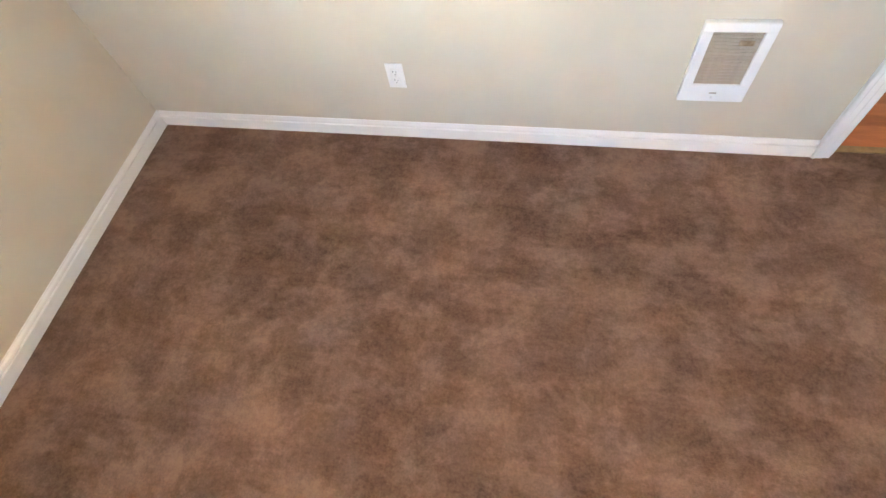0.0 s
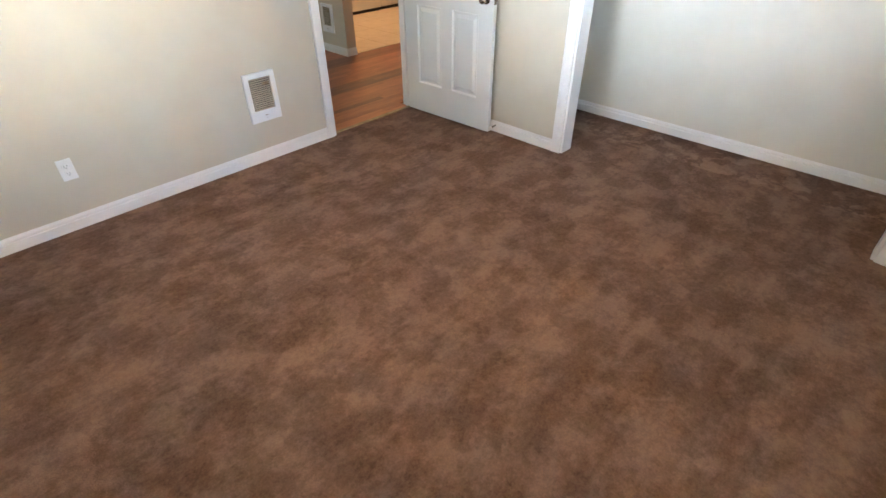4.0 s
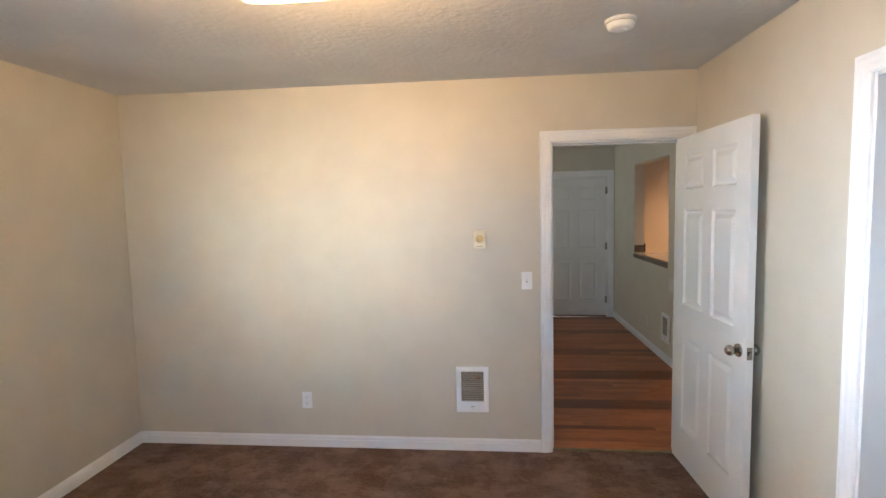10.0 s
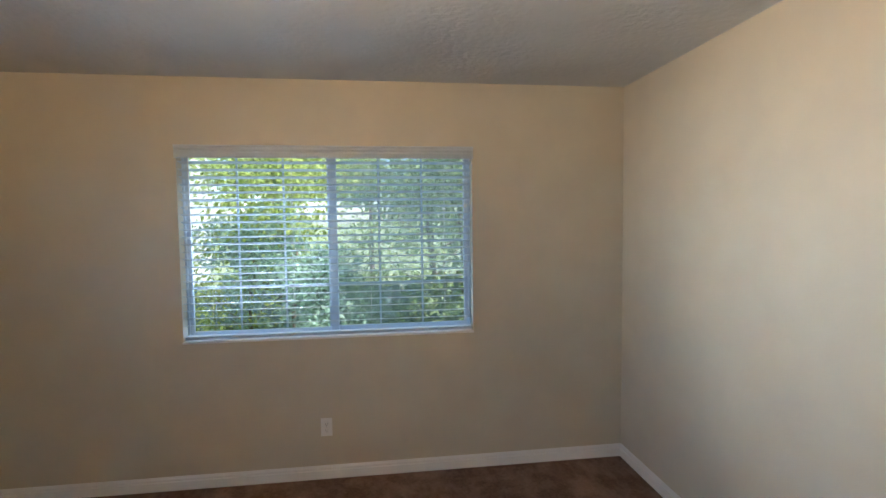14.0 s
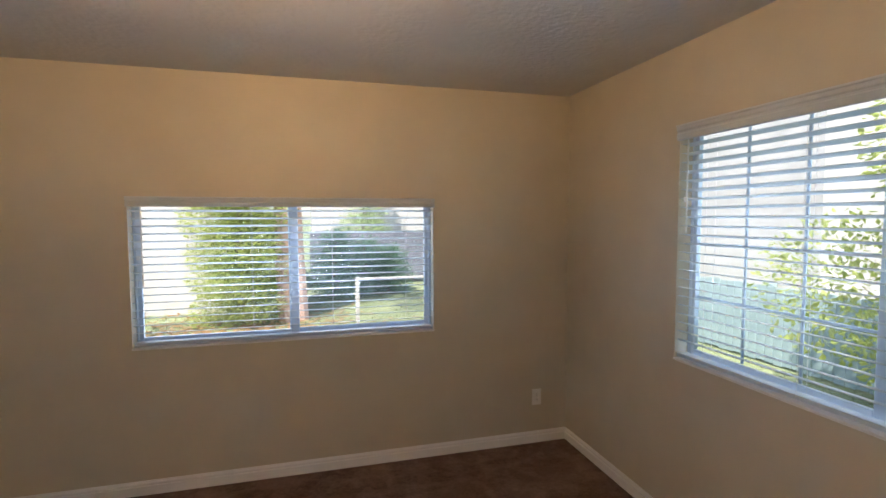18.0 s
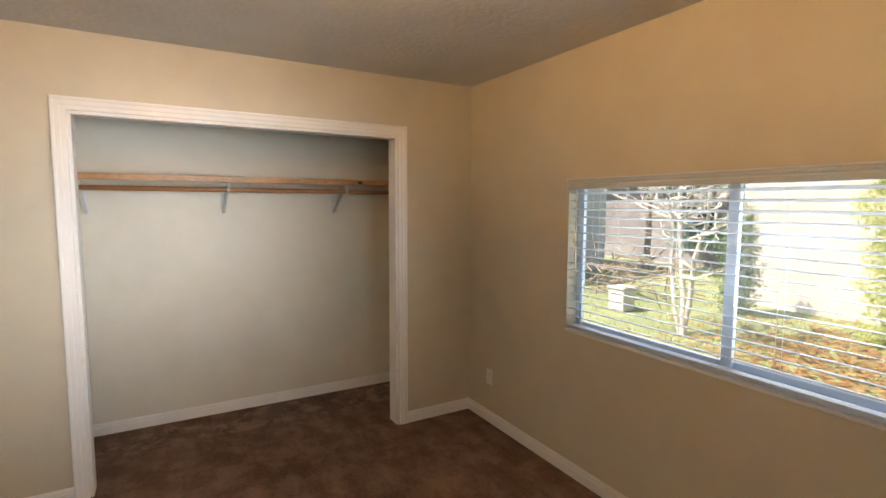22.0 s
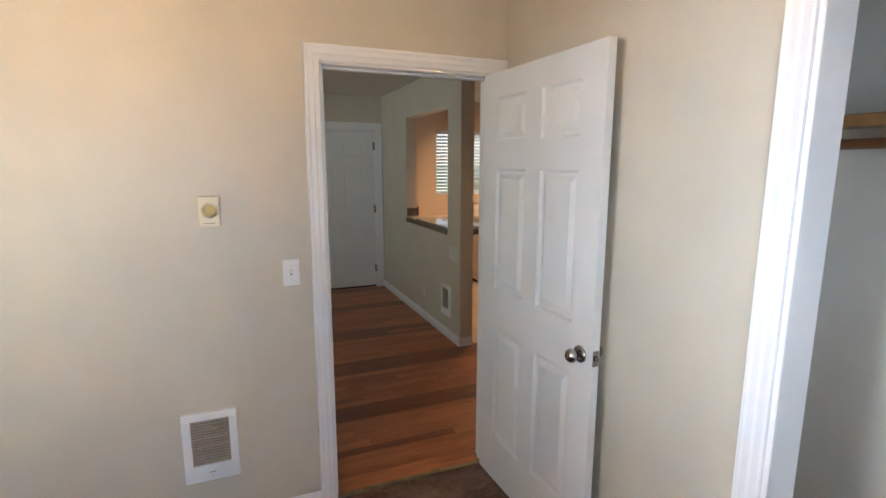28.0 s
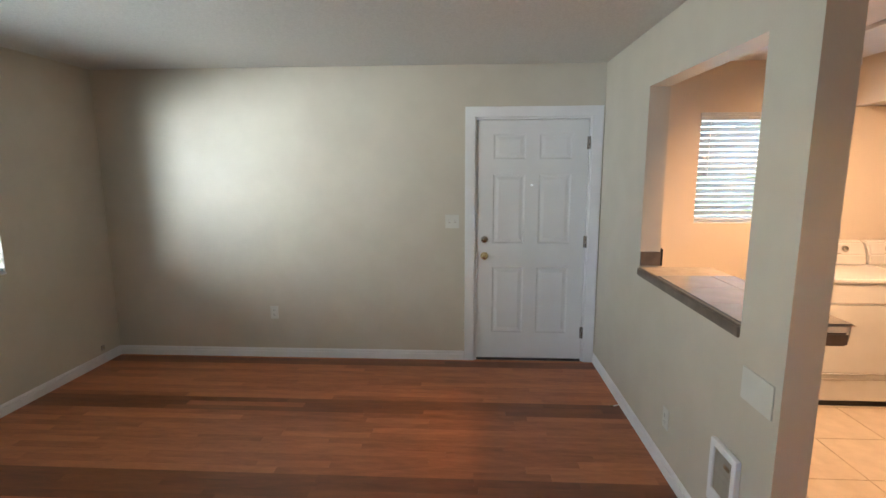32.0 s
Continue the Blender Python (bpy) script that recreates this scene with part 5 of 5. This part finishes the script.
def hedge_column(at, height, radius, leaves, seed, label, mat=None, leaf=0.085, group="clipped evergreens in the yard"):
    rng = random.Random(seed)
    root = thing("evergreen", pose(*at), label, "evergreen", group)
    bm = bmesh.new()
    limb(bm, (0, 0, -0.05), (0, 0, height * 0.9), 0.09, 0.03, 8, 0.02, rng)
    part("trunk", bm, BARK, root)
    lumps = []
    for i in range(26):
        z = height * (0.04 + 0.92 * i / 25)
        r = radius * (0.55 + 0.45 * math.sin(math.pi * min(1.0, 0.18 + z / height * 0.85)))
        a = i * 2.4
        lumps.append((Vector((math.cos(a) * r * 0.35, math.sin(a) * r * 0.35, z)), (r * 0.75, r * 0.75, height * 0.07)))
    part("crown", crown(rng, lumps, leaves, leaf, "crown", mat or LEAF_LIME), mat or LEAF_LIME, root)
    return root


hedge_column((1.62, -10.2, GZ), 6.5, 1.10, 62000, 3, "tall clipped evergreen with lime-green foliage in the yard", leaf=0.062)
hedge_column((4.70, -10.4, GZ), 2.15, 0.42, 5200, 5, "slim young evergreen by the white wall", LEAF_SLIM, 0.06)
for i, (x, y, hh, r) in enumerate(((-4.6, 0.9, 4.6, 2.0), (-5.6, -1.3, 5.2, 2.2), (-4.4, 2.9, 4.2, 1.9), (-5.2, 5.2, 5.0, 2.1))):
    tree((x, y, GZ), hh, r, (19000, 15000, 19000, 15000)[i], 0.070, LEAF if i % 2 == 0 else LEAF_LIME, BARK, 20 + i, "leafy garden tree with light coming through", trunk_r=0.04, low=0.02)
for i, (x, y, hh, r) in enumerate(((-8.0, 1.0, 6.5, 2.6), (-8.5, 4.8, 6.5, 2.8), (-9.4, -2.2, 6.2, 1.9), (-10.5, 7.5, 7.0, 2.8), (-11.2, 2.8, 7.5, 2.8), (-11.5, -0.2, 7.0, 2.2))):
    tree((x, y, GZ), hh, r, 13000, 0.115, (LEAF, LEAF_MINT)[i % 2], BARK, 120 + i, "tall leafy tree behind the fence", trunk_r=0.08, low=0.0)
for i, (x, y, hh) in enumerate(((-4.5, -0.6, 1.75), (-4.3, 0.6, 1.55), (-4.4, 1.9, 1.7), (-4.6, 3.2, 1.8), (-5.3, -1.7, 2.6))):
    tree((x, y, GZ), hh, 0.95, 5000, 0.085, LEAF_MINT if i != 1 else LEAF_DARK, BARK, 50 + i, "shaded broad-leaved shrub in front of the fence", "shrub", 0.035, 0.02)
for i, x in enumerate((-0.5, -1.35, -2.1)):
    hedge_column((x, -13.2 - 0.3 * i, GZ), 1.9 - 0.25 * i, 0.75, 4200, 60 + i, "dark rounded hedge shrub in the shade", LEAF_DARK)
bare_tree((4.20, -7.9, GZ), 4.0, 9, "pale leafless tree with several crooked stems", PALEBARK)
pink = thing("old_tree_trunk", pose(0.56, -10.3, GZ), "thick pinkish peeling tree trunk in the yard", "tree")
rng = random.Random(77)
bm = bmesh.new()
limb(bm, (0, 0, -0.1), (0.10, 0, 5.5), 0.33, 0.25, 14, 0.05, rng)
part("trunk", bm, PINKBARK, pink)
part("crown", crown(rng, [(Vector((rng.uniform(-2, 1.2), rng.uniform(-1.5, 1.0), rng.uniform(3.4, 5.8))), (0.8, 0.8, 0.5)) for _ in range(9)], 2200, 0.16, "crown", LEAF_GOLD), LEAF_GOLD, pink, "yellow autumn leaves")


def house(at, w, d, h, label, wall_mat, roof_mat, wins):
    """A plain house with a gable roof; x 0..w, y 0..d; windows (face, u, z, w, h)."""
    root = thing("house", at, label, "house", "houses round the yard")
    part("wall", boxed(0, w, 0, d, -0.2, h), wall_mat, root)
    bm = bmesh.new()
    e = 0.35
    vs = [bm.verts.new(p) for p in ((-e, -e, h), (w + e, -e, h), (w + e, d + e, h), (-e, d + e, h), (-e, d / 2, h + d * 0.28), (w + e, d / 2, h + d * 0.28))]
    for f in ((0, 1, 5, 4), (3, 4, 5, 2), (0, 4, 3), (1, 2, 5), (0, 3, 2, 1)):
        bm.faces.new([vs[i] for i in f])
    bmesh.ops.solidify(bm, geom=bm.faces[:], thickness=0.06)
    part("roof", bm, roof_mat, root)
    for face, u, z, ww, hh in wins:
        if face == "n":
            b0, b1 = boxed(u, u + ww, d, d + 0.03, z, z + hh), boxed(u + 0.06, u + ww - 0.06, d + 0.03, d + 0.036, z + 0.06, z + hh - 0.06)
        else:
            b0, b1 = boxed(w, w + 0.03, u, u + ww, z, z + hh), boxed(w + 0.03, w + 0.036, u + 0.06, u + ww - 0.06, z + 0.06, z + hh - 0.06)
        win = part("window", b0, TRIM, root)
        part("pane", b1, WINDOWDARK, win)
    return root


house(pose(2.05, -18.6, GZ), 3.3, 7.0, 3.6, "white-walled house close behind the evergreen", SIDING, ROOFING, [])
house(pose(-6.6, -21.0, GZ), 6.4, 5.0, 0.25, "low grey-roofed shed down the slope", SIDING, ROOFING, [("n", 2.0, 0.02, 1.0, 0.3)])
house(pose(-18.5, -17.0, GZ), 9.0, 10.5, 7.6, "white neighbouring house behind the fence", SIDING, ROOFING, [])
house(pose(-10.5, -33.0, GZ), 10.5, 6.0, 4.4, "white sunlit house across the slope", SIDING, ROOFING, [])
house(pose(11.0, -13.5, GZ), 6.0, 10.5, 3.4, "blue-grey house standing in shade beside the lawn", GREYSIDING, ROOFING, [])
house(pose(6.2, -24.0, GZ), 16.0, 7.0, 3.0, "dark brown house far across the lawn", DARKSIDING, ROOFING, [("n", 3.0, 1.0, 1.2, 1.2), ("n", 8.0, 1.0, 1.2, 1.2)])


def board_fence(at, n, h, label):
    root = thing("garden_fence", at, label, "fence", "garden fences")
    me = mesh_of("board", boxed(0.0, 0.138, -0.010, 0.010, 0.03, h, bev=0.004, seg=1), FENCE)
    for i in range(n):
        shared("board", me, root, pose(i * 0.145, 0, 0.012 * math.sin(i * 1.9), 0, 0, 0))
    for z in (0.35, h - 0.3):
        part("rail", boxed(-0.02, n * 0.145, 0.011, 0.050, z, z + 0.08), FENCE, root)
    pm = mesh_of("post", boxed(-0.045, 0.045, 0.051, 0.14, -0.1, h + 0.03, bev=0.004, seg=1), FENCE)
    for i in range(0, n, 14):
        shared("post", pm, root, pose(i * 0.145, 0, 0))
    return root


board_fence(pose(-6.4, -9.0, GZ, 0, 0, 90), 110, 1.18, "weathered blue-green board fence beyond the trees")
board_fence(pose(-6.3, -9.1, GZ, 0, 0, -12), 12, 1.0, "weathered blue-green board fence on the slope")


def rail_fence(at, n, label):
    root = thing("rail_fence", at, label, "fence", "garden fences")
    pm = mesh_of("post", boxed(-0.04, 0.04, -0.04, 0.04, -0.1, 1.04, bev=0.008, seg=1), PALEBARK)
    for i in range(n + 1):
        shared("post", pm, root, pose(i * 1.8, 0, 0))
    for z in (0.98,):
        part("rail", boxed(0, n * 1.8, -0.02, 0.02, z, z + 0.045, bev=0.006, seg=1), PALEBARK, root)
    return root


rail_fence(pose(-4.3, -9.0, GZ, 0, 0, 0), 2, "weathered pale rail fence in the yard")
post = thing("brick_pillar", pose(-3.05, -12.5, GZ), "tall rusty orange pillar by the fence", "pillar")
part("shaft", boxed(-0.08, 0.08, -0.08, 0.08, 0, 2.1, bev=0.01), RUSTY, post)
part("cap", boxed(-0.11, 0.11, -0.11, 0.11, 2.1, 2.18, bev=0.01), RUSTY, post)

rng = random.Random(5)
bm = bmesh.new()
for _ in range(2600):
    x, y = rng.gauss(1.7, 1.3), rng.gauss(-8.4, 1.5)
    if y > -3.0 or y < -13:
        continue
    a = rng.uniform(0, 6.28)
    blade(bm, Vector((x, y, GZ + rng.uniform(0.01, 0.05))), Vector((math.cos(a), math.sin(a), rng.uniform(-0.1, 0.4))), 0.12, 0.08, Vector((0, 0, 1)))
tagged(part("fallen_leaves", bm, LEAF_GOLD), "scattered brown fallen leaves on the lawn", "leaves", kind="stuff")
bm = bmesh.new()
for _ in range(14000):
    x, y = rng.uniform(-7, 11), rng.uniform(-14, -3.2)
    a = rng.uniform(0, 6.28)
    blade(bm, Vector((x, y, GZ - 0.01)), Vector((math.cos(a) * 0.4, math.sin(a) * 0.4, 1)), rng.uniform(0.03, 0.07), 0.012, Vector((math.sin(a), -math.cos(a), 0.1)))
tagged(part("grass", bm, GRASS), "short patchy lawn grass", "grass", kind="stuff")
pile = thing("brush_pile", pose(7.2, -10.2, GZ), "heap of dark cut branches at the lawn's edge", "brush pile")
bm = bmesh.new()
for _ in range(120):
    p = Vector((rng.gauss(0, 0.9), rng.gauss(0, 0.6), rng.uniform(0.0, 0.9)))
    q = p + Vector((rng.gauss(0, 0.6), rng.gauss(0, 0.5), rng.gauss(0.1, 0.25)))
    cyl(bm, p, q, 0.018, 5, 0.008)
part("branches", bm, BARK, pile)
crate = thing("white_bin", pose(6.1, -8.6, GZ), "white plastic bin standing on the lawn", "bin")
part("tub", boxed(-0.20, 0.20, -0.18, 0.18, 0, 0.45, bev=0.04), SIDING, crate)
part("lid", boxed(-0.22, 0.22, -0.20, 0.20, 0.45, 0.50, bev=0.02), SIDING, crate)
for i, (x, y) in enumerate(((7.4, -16.5), (10.5, -15.0), (13.5, -12.0), (14.5, -8.5), (16.0, -5.5), (-2.5, -24.0), (4.3, 9.5), (6.6, 9.8), (2.6, 10.2))):
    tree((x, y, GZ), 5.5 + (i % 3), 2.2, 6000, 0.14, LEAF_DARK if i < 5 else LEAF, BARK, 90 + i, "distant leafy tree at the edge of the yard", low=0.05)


# ---- floor pieces ----
def planks():
    """Three-strip laminate boards, dark and light, every strip a piece."""
    floor_ob = bpy.data.objects["floor_living"]
    rng = random.Random(11)
    pw, gap = 0.0635, 0.0003
    dark_rows = {*range(49, 52), *range(34, 38), *range(22, 26), *range(11, 14), 62, 63}
    cut = {}
    row, y = 0, YN + 0.036
    while y < LN - 0.001:
        top = min(y + pw, LN)
        dark = row in dark_rows
        x_end = PX + PT if y + pw * 0.5 > 3.235 else 4.2
        x = LW - rng.uniform(0, 0.6)
        while x < x_end:
            L = rng.choice((0.42, 0.56, 0.85, 1.10))
            x0, x1 = max(x, LW), min(x + L, x_end)
            x += L
            if y < LS:
                x0, x1 = max(x0, DOOR0 + 0.010), min(x1, DOOR1 - 0.010)
            if x1 - x0 < 0.01:
                continue
            odd = dark != (rng.random() < (0.06 if dark else 0.010))
            key = (round(x1 - x0, 3), round(top - y, 4), odd)
            if key not in cut:
                cut[key] = mesh_of("plank", boxed(gap / 2, x1 - x0 - gap / 2, gap / 2, top - y - gap / 2, -0.011, 0.0), PLANKS[odd])
            shared("plank", cut[key], floor_ob, pose(x0, y, 0.0))
        y = top
        row += 1


def kitchen_tiles():
    floor_ob = bpy.data.objects["floor_living"]
    s, j = 0.42, 0.005
    part("grout_bed", boxed(PX + PT, KE, 3.238, LN, -0.0118, -0.0030), GROUT, floor_ob, "tan grout between the tiles")
    cut = {}
    xs = [PX + PT] + [3.017 + i * s for i in range(9)]
    ys = [3.238 + k * s for k in range(6)] + [LN]
    for x0, x1 in zip(xs, xs[1:]):
        for y0, y1 in zip(ys, ys[1:]):
            x1c = min(x1, KE)
            key = (round(x1c - x0, 3), round(y1 - y0, 3))
            if key[0] < 0.02 or key[1] < 0.02:
                continue
            if key not in cut:
                cut[key] = mesh_of("tile", boxed(j / 2, key[0] - j / 2, j / 2, key[1] - j / 2, -0.011, 0.0, bev=0.0015, seg=1), TILE)
            shared("tile", cut[key], floor_ob, pose(x0, y0, 0.0))


planks()
kitchen_tiles()
